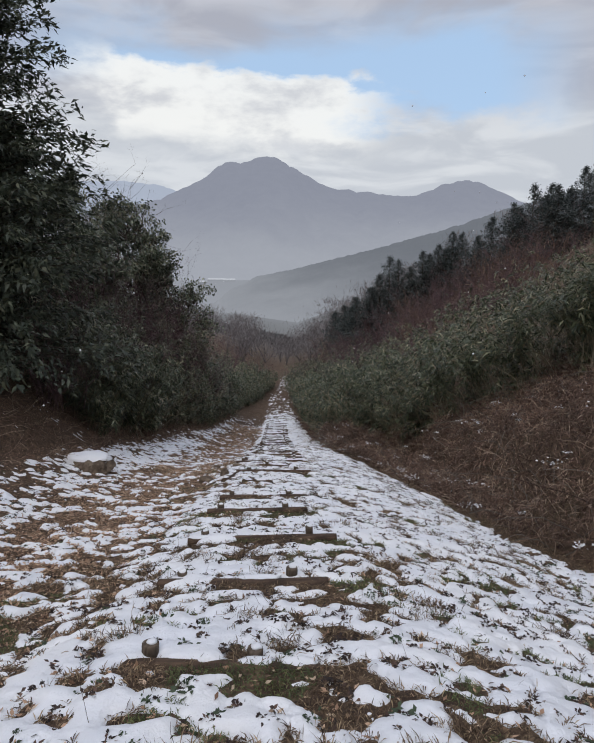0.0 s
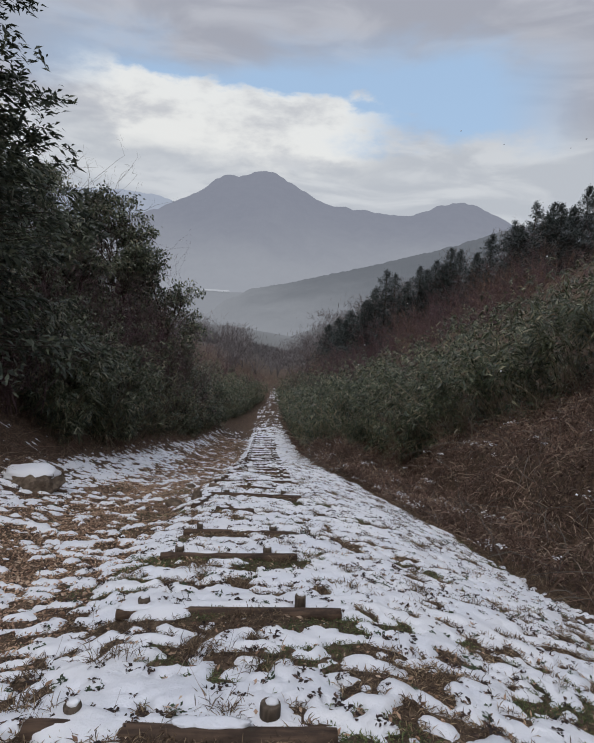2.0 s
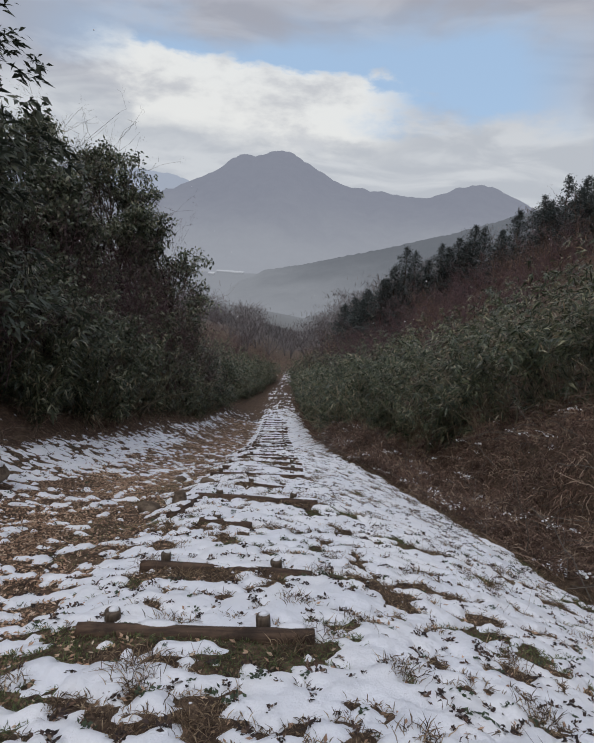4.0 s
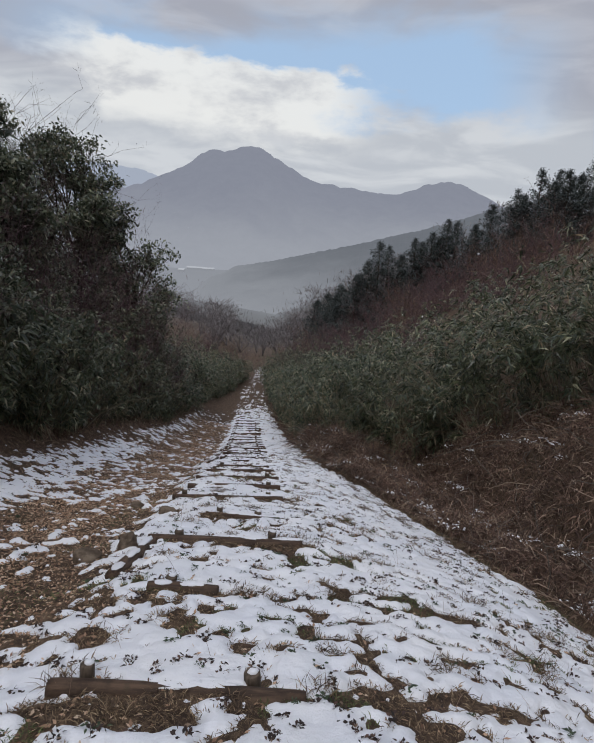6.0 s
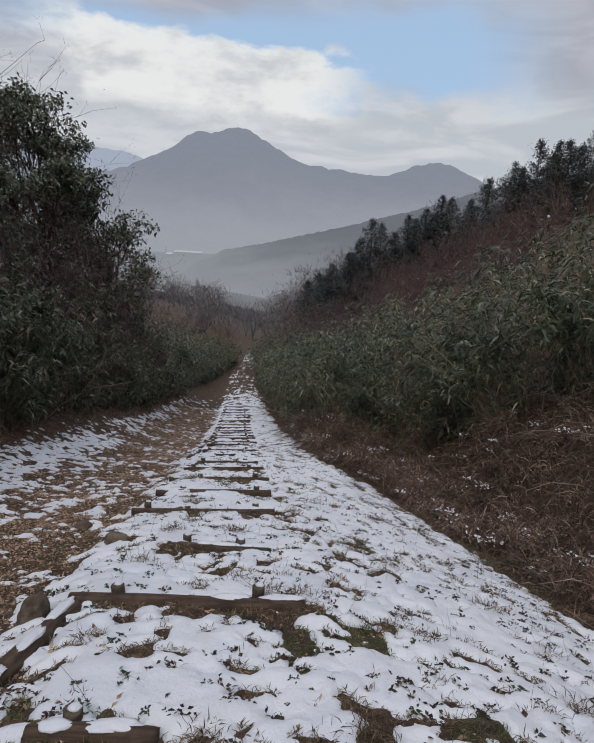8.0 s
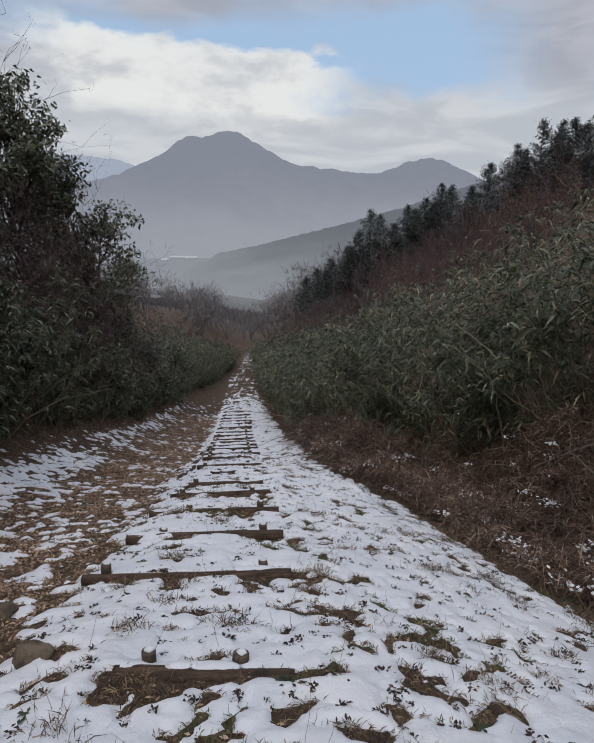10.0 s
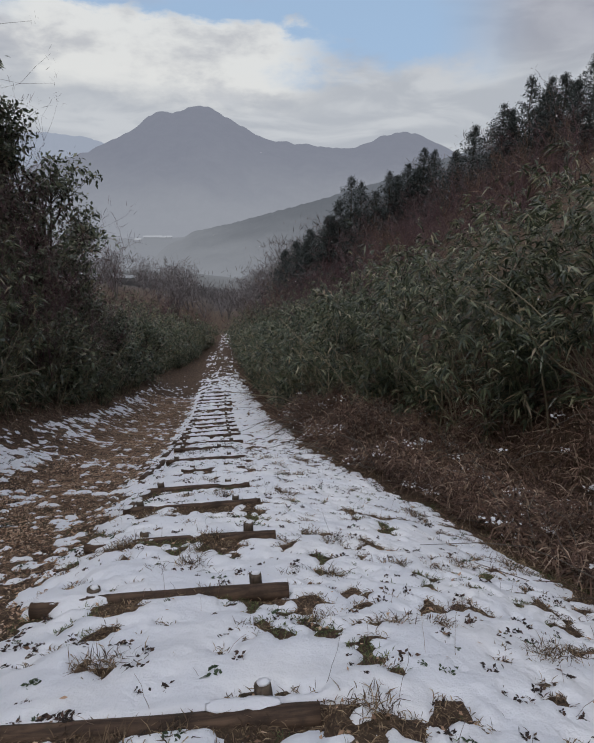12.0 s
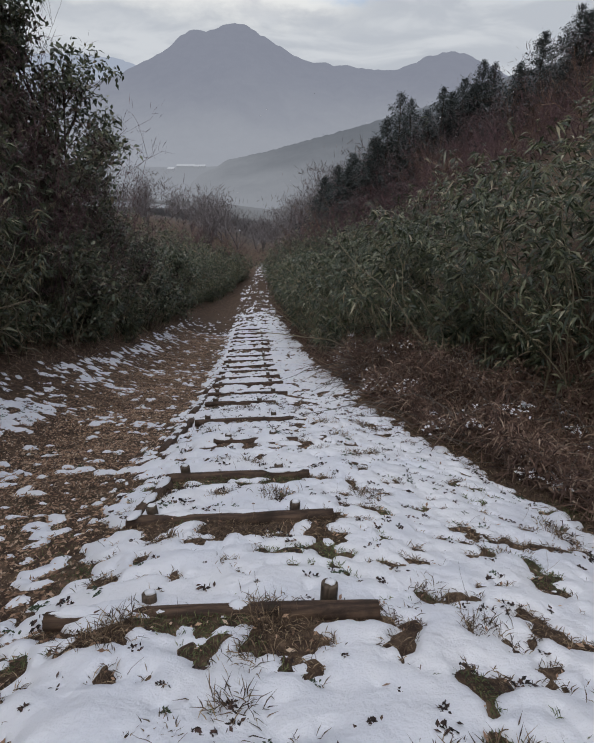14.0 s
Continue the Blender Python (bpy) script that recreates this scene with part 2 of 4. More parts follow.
CENTRE = ((-50, 0, 10, 20, 28, 37, 48, 66, 96, 200), (-0.4, -0.4, -0.6, -0.75, -1.0, -1.4, -1.75, -2.3, -2.9, -4.0))
FALL = ((-400, -60, 0, 3.2, 6.7, 8.45, 10, 11.6, 13.3, 14.8, 16.9, 18.5, 20, 21.5, 23, 26, 37, 48, 66, 96, 300, 800, 6000),
        (30, 17, 0.0, -0.94, -1.93, -2.44, -2.78, -3.19, -3.60, -4.0, -4.66, -5.13, -5.57, -5.97, -6.38, -7.28, -10.4, -12.7, -15.4, -18.8, -45, -80, -80))
CROSS_NEAR = ((-400, -60, -20, -12, -8, -6.4, -5, -3.6, -2.2, -1.2, -0.6, 0.5, 1.2, 2, 3, 4, 4.7, 5.3, 6.1, 7.6, 12, 15, 20, 30, 60, 150, 500),
              (30, 12, 6.5, 4.1, 1.9, 0.55, 0.04, -0.20, -0.20, 0.0, 0.01, 0, -0.12, -0.3, -0.6, -0.95, -1.0, -0.55, 0.95, 2.0, 5.2, 7.4, 10.5, 16.5, 30, 52, 82))
CROSS_FAR = ((-400, -60, -20, -12, -8, -6.3, -5, -3.6, -2.2, -1.2, 0.5, 1.5, 2.5, 4, 8, 12, 15, 20, 30, 60, 150, 500),
             (30, 12, 6.5, 4.2, 2.4, 1.3, 0.6, 0.0, -0.2, -0.05, 0, 0.0, 0.3, 1.2, 3.6, 6.0, 8.0, 11, 17, 30, 52, 82))


def centre(y):
    return np.interp(y, *CENTRE)


def height(x, y):
    """The ground's height."""
    x, y = np.asarray(x, float), np.asarray(y, float)
    p = sum(np.interp(y + d, *FALL) for d in (-2, -1, 0, 1, 2)) / 5
    u = x - centre(y) - 0.65
    f = step01(y, 21, 33)
    c = np.interp(u, *CROSS_NEAR) * (1 - f) + np.interp(u, *CROSS_FAR) * f
    c = c * (1 - step01(y, 250, 800))
    rough = 0.05 * pn(x, y, 1.7, 1) + 0.034 * pn(x, y, 0.5, 2) + 0.017 * pn(x, y, 0.2, 3)
    wide = 0.35 * pn(x, y, 9, 4) * step01(np.abs(u), 4, 12)
    return p + c + rough + wide


def bamboo_edge(y):
    return np.interp(y, (5, 14, 20, 23, 25, 27, 29, 32, 36, 45, 60, 80), (12.5, 10.0, 7.7, 6.2, 5.1, 4.2, 3.4, 2.4, 1.7, 1.2, 0.4, -0.5))


def hedge_edge(y):
    return np.interp(y, (5, 11, 19, 24, 31, 40, 52, 65, 87), (-6.8, -6.5, -6.8, -6.6, -6.4, -6.4, -6.4, -5.3, -3.5))


def verge_edge(y):
    """Where the snow ends against the brambles."""
    return np.interp(y, (0, 6, 9, 12, 15, 18, 21.5, 23.5, 25, 27, 30, 36, 45, 60), (5.2, 4.9, 4.7, 4.2, 3.75, 3.5, 3.25, 2.65, 2.2, 1.65, 1.4, 1.1, 0.7, -0.3)) + 0.18 * pn(y, y * 0, 1.3, 5)


# each step: distance down the path, its two ends across, its turn, how far it stands out
STEPS = [(3.10, -1.06, 0.15), (4.77, -1.25, 0.30), (6.56, -1.32, 0.50), (8.42, -1.38, 0.18), (9.86, -1.40, 0.20), (11.57, -1.15, -0.50),
         (13.20, -1.52, 0.36), (14.80, -1.00, 0.12), (16.82, -1.85, 0.21), (18.42, -1.80, 0.19), (19.95, -1.82, 0.18), (21.50, -1.75, 0.07),
         (22.80, -1.66, -0.06), (24.40, -1.30, -0.12), (26.20, -1.82, -0.12), (27.90, -1.86, -0.42)]
TURNS = [0, -0.04, 0.02, 0.05, -0.08, 0.03, -0.07, 0, -0.05, -0.02, 0, -0.03, -0.03, 0.02, -0.02, -0.03]
y_next = 29.4
while y_next < 50:
    STEPS.append((y_next, centre(y_next) - 0.92, centre(y_next) + 0.92))
    TURNS.append(0.05 * math.sin(7 * y_next))
    y_next += 1.62


def snow_depth(x, y):
    """Depth of the snow; below nought the ground is bare."""
    u = x - centre(y)
    n = 0.42 * pn(x, y, 0.60, 11) + 0.66 * pn(x * 0.8, y * 1.2, 0.26, 12) + 0.62 * pn(x * 0.85, y * 1.0, 0.13, 13) + 0.26 * pn(x, y, 1.9, 14) + 0.30 * pn(x, y, 0.075, 16)
    bias = 0.15 + 0.17 * step01(y, 9, 17) - 0.18 * step01(y, 21, 30)
    trod = step01(u, -4.3, -3.3) * (1 - step01(u, -1.4, -0.98))
    n = n + 0.55 * pn(x, y, 0.17, 17) * (1 - step01(u, -4.6, -3.4))
    bias = bias - trod * (0.30 + 0.36 * step01(y, 7, 14))
    bias = bias - 0.46 * (1 - step01(u, -5.0, -3.5)) - 0.9 * (1 - step01(x, hedge_edge(y) + 0.1, hedge_edge(y) + 1.0))
    bias = bias - 2.2 * step01(x - verge_edge(y), -0.3, 0.35)
    bias = bias - 0.55 * step01(y, 50, 62)
    for (ys, xl, xr) in STEPS:
        if ys > 50:
            break
        w = step01(x, xl - 0.25, xl + 0.1) * (1 - step01(x, xr, xr + 0.35))
        near = w * np.exp(-((y - ys + 0.20) / 0.17) ** 2)
        bias = bias - near * (0.34 + 0.85 * pn(x, x * 0 + ys, 0.45, 15))
        bias = bias - 0.8 * w * np.exp(-((y - ys + 0.05) / 0.075) ** 4)
        bias = bias + 0.35 * w * np.exp(-((y - ys - 0.35) / 0.3) ** 2)
    return 0.042 * np.tanh(3.2 * (n + bias))


# ------------------------------------------------------------------ mesh helpers
def mesh_of(name, verts, faces, mat, smooth=False):
    """A mesh from arrays; faces all have the same number of corners."""
    verts, faces = np.asarray(verts, np.float32), np.asarray(faces, np.int32)
    me = bpy.data.meshes.new(name)
    me.vertices.add(len(verts))
    me.vertices.foreach_set("co", verts.ravel())
    k = faces.shape[1]
    me.loops.add(faces.size)
    me.loops.foreach_set("vertex_index", faces.ravel())
    me.polygons.add(len(faces))
    me.polygons.foreach_set("loop_start", np.arange(0, faces.size, k, dtype=np.int32))
    if smooth:
        me.polygons.foreach_set("use_smooth", np.ones(len(faces), bool))
    me.materials.append(mat)
    me.update(calc_edges=True)
    return me


def part(name, data, parent, label=""):
    ob = new(name, data)
    ob.parent = parent
    return tagged(ob, label)


def part_bm(name, bm, mat, parent, label="", smooth=True):
    me = bpy.data.meshes.new(name)
    bm.to_mesh(me)
    bm.free()
    me.materials.append(mat)
    if smooth:
        me.polygons.foreach_set("use_smooth", np.ones(len(me.polygons), bool))
    return part(name, me, parent, label)


def unit(v):
    return v / np.maximum(np.linalg.norm(v, axis=-1, keepdims=True), 1e-9)


def leaves(base, way, length, width, droop=0.3, rng=RNG):
    """Lance-shaped leaves: a kinked diamond each. Returns vertices and triangles."""
    n = len(base)
    way = unit(way)
    side = unit(np.cross(way, rng.normal(size=(n, 3)) * 0.6 + np.array([0, 0, 1.0])))
    length, width = np.broadcast_to(length, n)[:, None], np.broadcast_to(width, n)[:, None]
    mid = base + way * length * 0.42
    tip = base + way * length + np.array([0, 0, -1.0]) * length * droop
    v = np.stack([base, mid + side * width / 2, mid - side * width / 2, tip], 1).reshape(-1, 3)
    i = np.arange(n)[:, None] * 4
    f = np.concatenate([i + np.array([[0, 1, 2]]), i + np.array([[1, 3, 2]])], 1).reshape(-1, 3)
    return v, f


def tubes(lines, radii):
    """Three-sided stems along lines (n, k, 3), with radii (n, k)."""
    n, k, _ = lines.shape
    d = unit(lines[:, -1] - lines[:, 0])
    a = unit(np.cross(d, np.array([0.31, 0.17, 0.94])))
    b = np.cross(d, a)
    ring = np.stack([a * math.cos(t) + b * math.sin(t) for t in (0.0, 2.094, 4.189)], 1)
    v = lines[:, :, None, :] + ring[:, None] * radii[:, :, None, None]
    i = np.arange(n * k).reshape(n, k)[:, :-1, None] * 3
    f = np.concatenate([np.stack([i + s, i + (s + 1) % 3, i + (s + 1) % 3 + 3, i + s + 3], -1) for s in range(3)], 2).reshape(-1, 4)
    return v.reshape(-1, 3), f


def curve_lines(start, way, length, bend, k=5, wander=0.08, rng=RNG):
    """Lines that set out along way and bend towards bend."""
    n = len(start)
    t = np.linspace(0, 1, k)[None, :, None]
    length = np.broadcast_to(length, n)[:, None, None]
    out = start[:, None] + unit(way)[:, None] * length * t + bend[:, None] * length * t * t
    w = rng.normal(size=(n, k, 3)) * wander * length
    w[:, 0] = 0
    return out + w


def join(pairs):
    vs, fs, o = [], [], 0
    for v, f in pairs:
        vs.append(v)
        fs.append(f + o)
        o += len(v)
    return np.concatenate(vs), np.concatenate(fs)


def thing(name, at, label, category, group="", kind=""):
    ob = new(name)
    ob.location = at
    ob.empty_display_size = 0.2
    return tagged(ob, label, category, group, kind)


def grid(xs, ys):
    X, Y = np.meshgrid(xs, ys)
    ny, nx = X.shape
    i = np.arange(ny * nx).reshape(ny, nx)
    f = np.stack([i[:-1, :-1], i[:-1, 1:], i[1:, 1:], i[1:, :-1]], -1).reshape(-1, 4)
    return X.ravel(), Y.ravel(), f


def spans(*parts):
    return np.unique(np.round(np.concatenate([np.arange(a, b, s) for a, b, s in parts]), 4))


# ------------------------------------------------------------------ ground and snow
gx = np.concatenate([-np.geomspace(12.5, 4500, 45)[::-1], np.arange(-12, -7, 0.16), np.arange(-7, 5, 0.085), np.arange(5, 16, 0.22), np.geomspace(16.3, 4500, 50)])
gy = np.concatenate([-np.geomspace(3, 400, 20)[::-1], np.arange(-2, 1, 0.2), np.arange(1, 24, 0.10), np.arange(24, 38, 0.13), np.arange(38, 60, 0.3), np.geomspace(60.3, 4800, 80)])
X, Y, F = grid(gx, gy)
pressed = 1.1 * np.clip(snow_depth(X, Y), 0, 1) * ((Y > 0.3) & (Y < 105) & (X > -9.5) & (X < 8))
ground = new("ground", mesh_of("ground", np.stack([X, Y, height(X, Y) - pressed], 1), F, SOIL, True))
tagged(ground, "brown hillside soil with dead grass and leaf litter", "ground", kind="structure")

sx = spans((-9.5, -6.6, 0.09), (-6.6, -3.4, 0.042), (-3.4, 4.4, 0.031), (4.4, 8.0, 0.09))
sy = spans((0.3, 25, 0.038), (25, 36, 0.065), (36, 50, 0.10), (50, 105, 0.3))
X, Y, F = grid(sx, sy)
depth = snow_depth(X, Y)
keep = depth[F].max(1) > -0.012
Z = height(X, Y) + depth + 0.002
used = np.unique(F[keep])
remap = np.full(len(X), -1)
remap[used] = np.arange(len(used))
snow = new("snow_cover", mesh_of("snow_cover", np.stack([X, Y, Z], 1)[used], remap[F[keep]], SNOW, True))
tagged(snow, "thin patchy snow lying over grass and soil", "snow", kind="structure")

# ------------------------------------------------------------------ distance: plain, ridges, mountains
def ridge_mesh(name, az, top, foot, dist, depth_m, mat, jag, seed, label):
    """A wooded ridge: crest heights in degrees above the eye's level against bearings in degrees."""
    rows, cols = 26, 420
    a = np.linspace(az[0], az[-1], cols)
    crest = dist * np.tan(np.radians(np.interp(a, az, top)))
    crest = crest + jag * (pn(a, a * 0, 1.1, seed) + 0.5 * pn(a, a * 0, 0.4, seed + 1) + 0.35 * pn(a, a * 0, 0.12, seed + 2))
    t = np.linspace(0, 1, rows)[:, None]
    d = dist - depth_m * (1 - t)
    z = foot + (crest[None] - foot) * t ** 1.25
    gully = pn(a[None] + 0 * t, t * 9 + 0 * a[None], 2.0, seed + 5) + 0.5 * pn(a[None] + 0 * t, t * 16 + 0 * a[None], 0.8, seed + 6)
    z = z + gully * (crest[None] - foot) * 0.06 * np.sin(np.pi * t)
    ar = np.radians(a)[None]
    v = np.stack([d * np.sin(ar), d * np.cos(ar) * np.ones_like(t), z], -1)
    back = v[-1:] * np.array([1.12, 1.12, 1.0]) - np.array([0, 0, 0.6]) * (crest - foot)[None, :, None]
    v = np.concatenate([v, back], 0)
    i = np.arange(v.shape[0] * cols).reshape(v.shape[0], cols)
    f = np.stack([i[:-1, :-1], i[:-1, 1:], i[1:, 1:], i[1:, :-1]], -1).reshape(-1, 4)
    ob = new(name, mesh_of(name, v.reshape(-1, 3), f, mat, True))
    return tagged(ob, label, "mountain", kind="structure")


# haze is painted into these four as emission, its tone graded by height
M_FAR = mat_painted_haze("far_range_haze_glow", (0.40, 0.45, 0.53), (0.40, 0.45, 0.55), -60, 300, (0.12, 0.13, 0.14), 0.96, 0.02)
M_PEAK = mat_painted_haze("mountain_haze_glow", (0.385, 0.41, 0.465), (0.280, 0.302, 0.372), -60, 330, (0.14, 0.14, 0.14), 0.86, 0.022)
M_RIDGE = mat_painted_haze("ridge_haze_glow", (0.34, 0.36, 0.40), (0.180, 0.197, 0.228), -60, 15, (0.08, 0.085, 0.075), 0.82, 0.12)
M_PLAIN = mat_painted_haze("plain_haze_glow", (0.315, 0.335, 0.375), (0.19, 0.20, 0.215), -74, -38, (0.10, 0.10, 0.10), 0.9, 0.01)

ridge_mesh("backdrop", (-70, -40, -24, -16, -13, -10, -4, 4, 30), (5, 6.5, 6.6, 6.9, 6.7, 5.6, 4, 2, 2), -90, 4600, 900, M_FAR, 10, 31, "faint blue mountain range with snowy haze painted in")
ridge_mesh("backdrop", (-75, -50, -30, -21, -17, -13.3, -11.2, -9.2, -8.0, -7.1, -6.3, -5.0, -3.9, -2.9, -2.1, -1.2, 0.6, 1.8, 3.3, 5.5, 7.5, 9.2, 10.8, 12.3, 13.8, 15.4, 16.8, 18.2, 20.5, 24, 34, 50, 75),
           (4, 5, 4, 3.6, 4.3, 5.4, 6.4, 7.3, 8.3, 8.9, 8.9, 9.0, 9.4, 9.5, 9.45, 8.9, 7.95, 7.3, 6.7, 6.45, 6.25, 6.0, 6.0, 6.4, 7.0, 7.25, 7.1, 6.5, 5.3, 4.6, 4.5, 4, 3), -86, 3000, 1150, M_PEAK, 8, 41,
           "grey wooded mountain with twin peaks, snowy haze painted in")
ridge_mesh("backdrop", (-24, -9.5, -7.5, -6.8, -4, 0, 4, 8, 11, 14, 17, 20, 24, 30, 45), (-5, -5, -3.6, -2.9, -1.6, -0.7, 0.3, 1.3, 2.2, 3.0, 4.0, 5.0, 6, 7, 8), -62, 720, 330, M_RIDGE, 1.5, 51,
           "dim wooded ridge with painted haze running down into the valley")

# ------------------------------------------------------------------ log steps
def log_mesh(length, radius, seed):
    """A peeled round log along x, slightly bowed and uneven, with sawn ends."""
    r = np.random.default_rng(seed)
    nseg, nring = 22, 14
    t = np.linspace(-0.5, 0.5, nseg)
    a = np.linspace(0, 2 * np.pi, nring, endpoint=False)
    T, A = np.meshgrid(t, a, indexing="ij")
    rad = radius * (1 + 0.05 * np.sin(A * 2 + seed) + 0.06 * pn(T * length * 2, A, 1.0, seed % 7) + 0.05 * T)
    rad[0] *= 0.93
    rad[-1] *= 0.93
    bow = 0.02 * np.cos(T * 3 + r.uniform(0, 3))
    v = np.stack([T * length, rad * np.cos(A) + bow, rad * np.sin(A)], -1).reshape(-1, 3)
    i = np.arange(nseg * nring).reshape(nseg, nring)
    j = np.roll(i, -1, 1)
    f = [tuple(q) for q in np.stack([i[:-1], i[1:], j[1:], j[:-1]], -1).reshape(-1, 4)]
    bm = bmesh.new()
    vs = [bm.verts.new(p) for p in v]
    for q in f:
        bm.faces.new([vs[k] for k in q])
    for end in (i[0], i[-1][::-1]):
        hub = bm.verts.new(np.mean([vs[k].co for k in end], 0))
        for k in range(nring):
            bm.faces.new((vs[end[k]], vs[end[(k + 1) % nring]], hub))
    bmesh.ops.recalc_face_normals(bm, faces=bm.faces)
    return bm


def stake_bm(radius, length):
    """An upright round post with a chamfered, weathered top."""
    bm = bmesh.new()
    rings = [(-length * 0.6, radius), (length * 0.3, radius), (length * 0.38, radius * 0.97), (length * 0.4, radius * 0.84)]
    nring, prev = 14, None
    for z, r in rings:
        ring = [bm.verts.new((r * math.cos(a), r * math.sin(a), z)) for a in (2 * math.pi * k / nring for k in range(nring))]
        if prev:
            for k in range(nring):
                bm.faces.new((prev[k], prev[(k + 1) % nring], ring[(k + 1) % nring], ring[k]))
        prev = ring
    hub = bm.verts.new((0, 0, length * 0.405))
    for k in range(nring):
        bm.faces.new((prev[k], prev[(k + 1) % nring], hub))
    return bm


def snow_lump(rx, ry, rz, seed):
    """A small rounded cap of snow."""
    bm = bmesh.new()
    bmesh.ops.create_icosphere(bm, subdivisions=3 if rx > 0.1 else 2, radius=1)
    for v in bm.verts:
        k = 1 + 0.26 * noise.noise(v.co * 1.7 + Vector((seed, 0, 0))) + 0.20 * noise.noise(v.co * 4.3 + Vector((0, seed, 0)))
        v.co = Vector((v.co.x * rx * k, v.co.y * ry * k, max(v.co.z, -0.15) * rz * k))
    return bm


STAKE_AT = {0: (0.16, 0.40), 2: (0.20, 0.33), 6: (0.36, 0.38), 8: (0.20, 0.28), 9: (0.44, 0.26), 10: (0.60, 0.29)}
SUNK = {0: 0.05, 1: 0.015, 4: 0.02, 7: 0.025}


def log_step(i, y, xl, xr, turn):
    xm, length = (xl + xr) / 2, xr - xl
    radius = 0.066 + 0.006 * math.sin(i * 2.3)
    zl, zr = float(height(xl + 0.1, y)), float(height(xr - 0.1, y))
    across = np.linspace(0.05, 0.95, 7)
    hump = float(np.mean(height(xl + (xr - xl) * across, y - 0.05) - (zl + (zr - zl) * across)))
    zl, zr = zl + hump, zr + hump
    th = thing("log_step", (xm, y, (zl + zr) / 2 - 0.014 - SUNK.get(i, 0.0)), "weathered round log step held by wooden stakes in snow", "step", "log steps down the path")
    th.rotation_euler = (0, -math.atan2(zr - zl, length), turn)
    part_bm("log", log_mesh(length, radius, 20 + i), LOG, th)
    for s, off in zip((-1, 1), STAKE_AT.get(i, (0.20, 0.34))):
        if i in (5,) and s > 0:
            continue
        post = part_bm("stake", stake_bm(0.046 + 0.004 * ((i * 7 + s) % 3), 0.22), STAKE, th)
        post.location = (s * (length / 2 - off), radius + 0.055, -0.012 + 0.010 * ((i * 5 + s) % 4))
        post.rotation_euler = (0.06 * math.sin(i * 3 + s), 0.07 * math.cos(i * 5 + s), 0)
        cap = part_bm("snow_cap", snow_lump(0.036, 0.032, 0.016, i + s), SNOW, post, "small cap of snow")
        cap.location = (0.006, 0.008, 0.088)
    r = np.random.default_rng(70 + i)
    for k in range(2):
        patch = part_bm("snow_patch", snow_lump(r.uniform(0.06, 0.2), 0.045, 0.012, i * 3 + k), SNOW, th, "strip of snow lying on the log")
        patch.location = (r.uniform(-0.42, 0.42) * length, 0.028, radius * 0.90)
    if i in (1, 2, 9, 10, 13):
        drift = part_bm("snow_drift", snow_lump(0.27, 0.16, 0.080, i + 40), SNOW, th, "snow drifted over the log")
        drift.location = ((-0.30 if i != 13 else 0.2) * length, -0.01, 0.0)
    return th


for i, ((y, xl, xr), turn) in enumerate(zip(STEPS, TURNS)):
    log_step(i, y, xl, xr, turn)

# timbers laid along the outer side of the steps
for i, (y0, y1, u0) in enumerate(((11.95, 13.25, -0.88), (21.55, 22.6, -0.84), (24.3, 26.6, -1.05), (27.2, 29.6, -1.0), (30.2, 32.4, -0.98))):
    xa, xb = float(centre(y0)) + u0 - 0.05, float(centre(y1)) + u0 + 0.05
    za, zb = float(height(xa, y0)), float(height(xb, y1))
    a, b = Vector((xa, y0, za + 0.015)), Vector((xb, y1, zb + 0.015))
    edge = thing("edge_timber", (a + b) / 2, "mossy old timber laid along the side of the steps", "timber", "timbers beside the steps")
    edge.rotation_mode = "QUATERNION"
    edge.rotation_quaternion = (b - a).to_track_quat("X", "Z")
    part_bm("log", log_mesh((b - a).length, 0.075, 90 + i), LOG, edge)
    for k in range(3):
        cap = part_bm("snow_patch", snow_lump(0.14 + 0.05 * k, 0.05, 0.014, i + k * 5), SNOW, edge, "strip of snow lying on the timber")
        cap.location = (-0.55 + 0.5 * k, 0.0, 0.068)


# ------------------------------------------------------------------ rocks
def boulder(at, size, seed, label, capped=False):
    th = thing("rock", at, label, "rock")
    bm = bmesh.new()
    bmesh.ops.create_icosphere(bm, subdivisions=4, radius=1)
    for v in bm.verts:
        k = 1 + 0.28 * noise.noise(v.co * 1.1 + Vector((seed, 3, 1))) + 0.10 * noise.noise(v.co * 3.1 + Vector((seed, 0, 5)))
        v.co = Vector((v.co.x * size[0] * k, v.co.y * size[1] * k, max(v.co.z, -0.6) * size[2] * k))
    part_bm("stone", bm, ROCK, th)
    if capped:
        cap = part_bm("snow_cap", snow_lump(size[0] * 0.92, size[1] * 0.85, size[2] * 0.55, seed), SNOW, th, "thick cap of snow")
        cap.location = (-0.03, 0.05, size[2] * 0.62)
    return th


def on_ground(x, y, dz=0.0):
    return (x, y, float(height(x, y)) + dz)


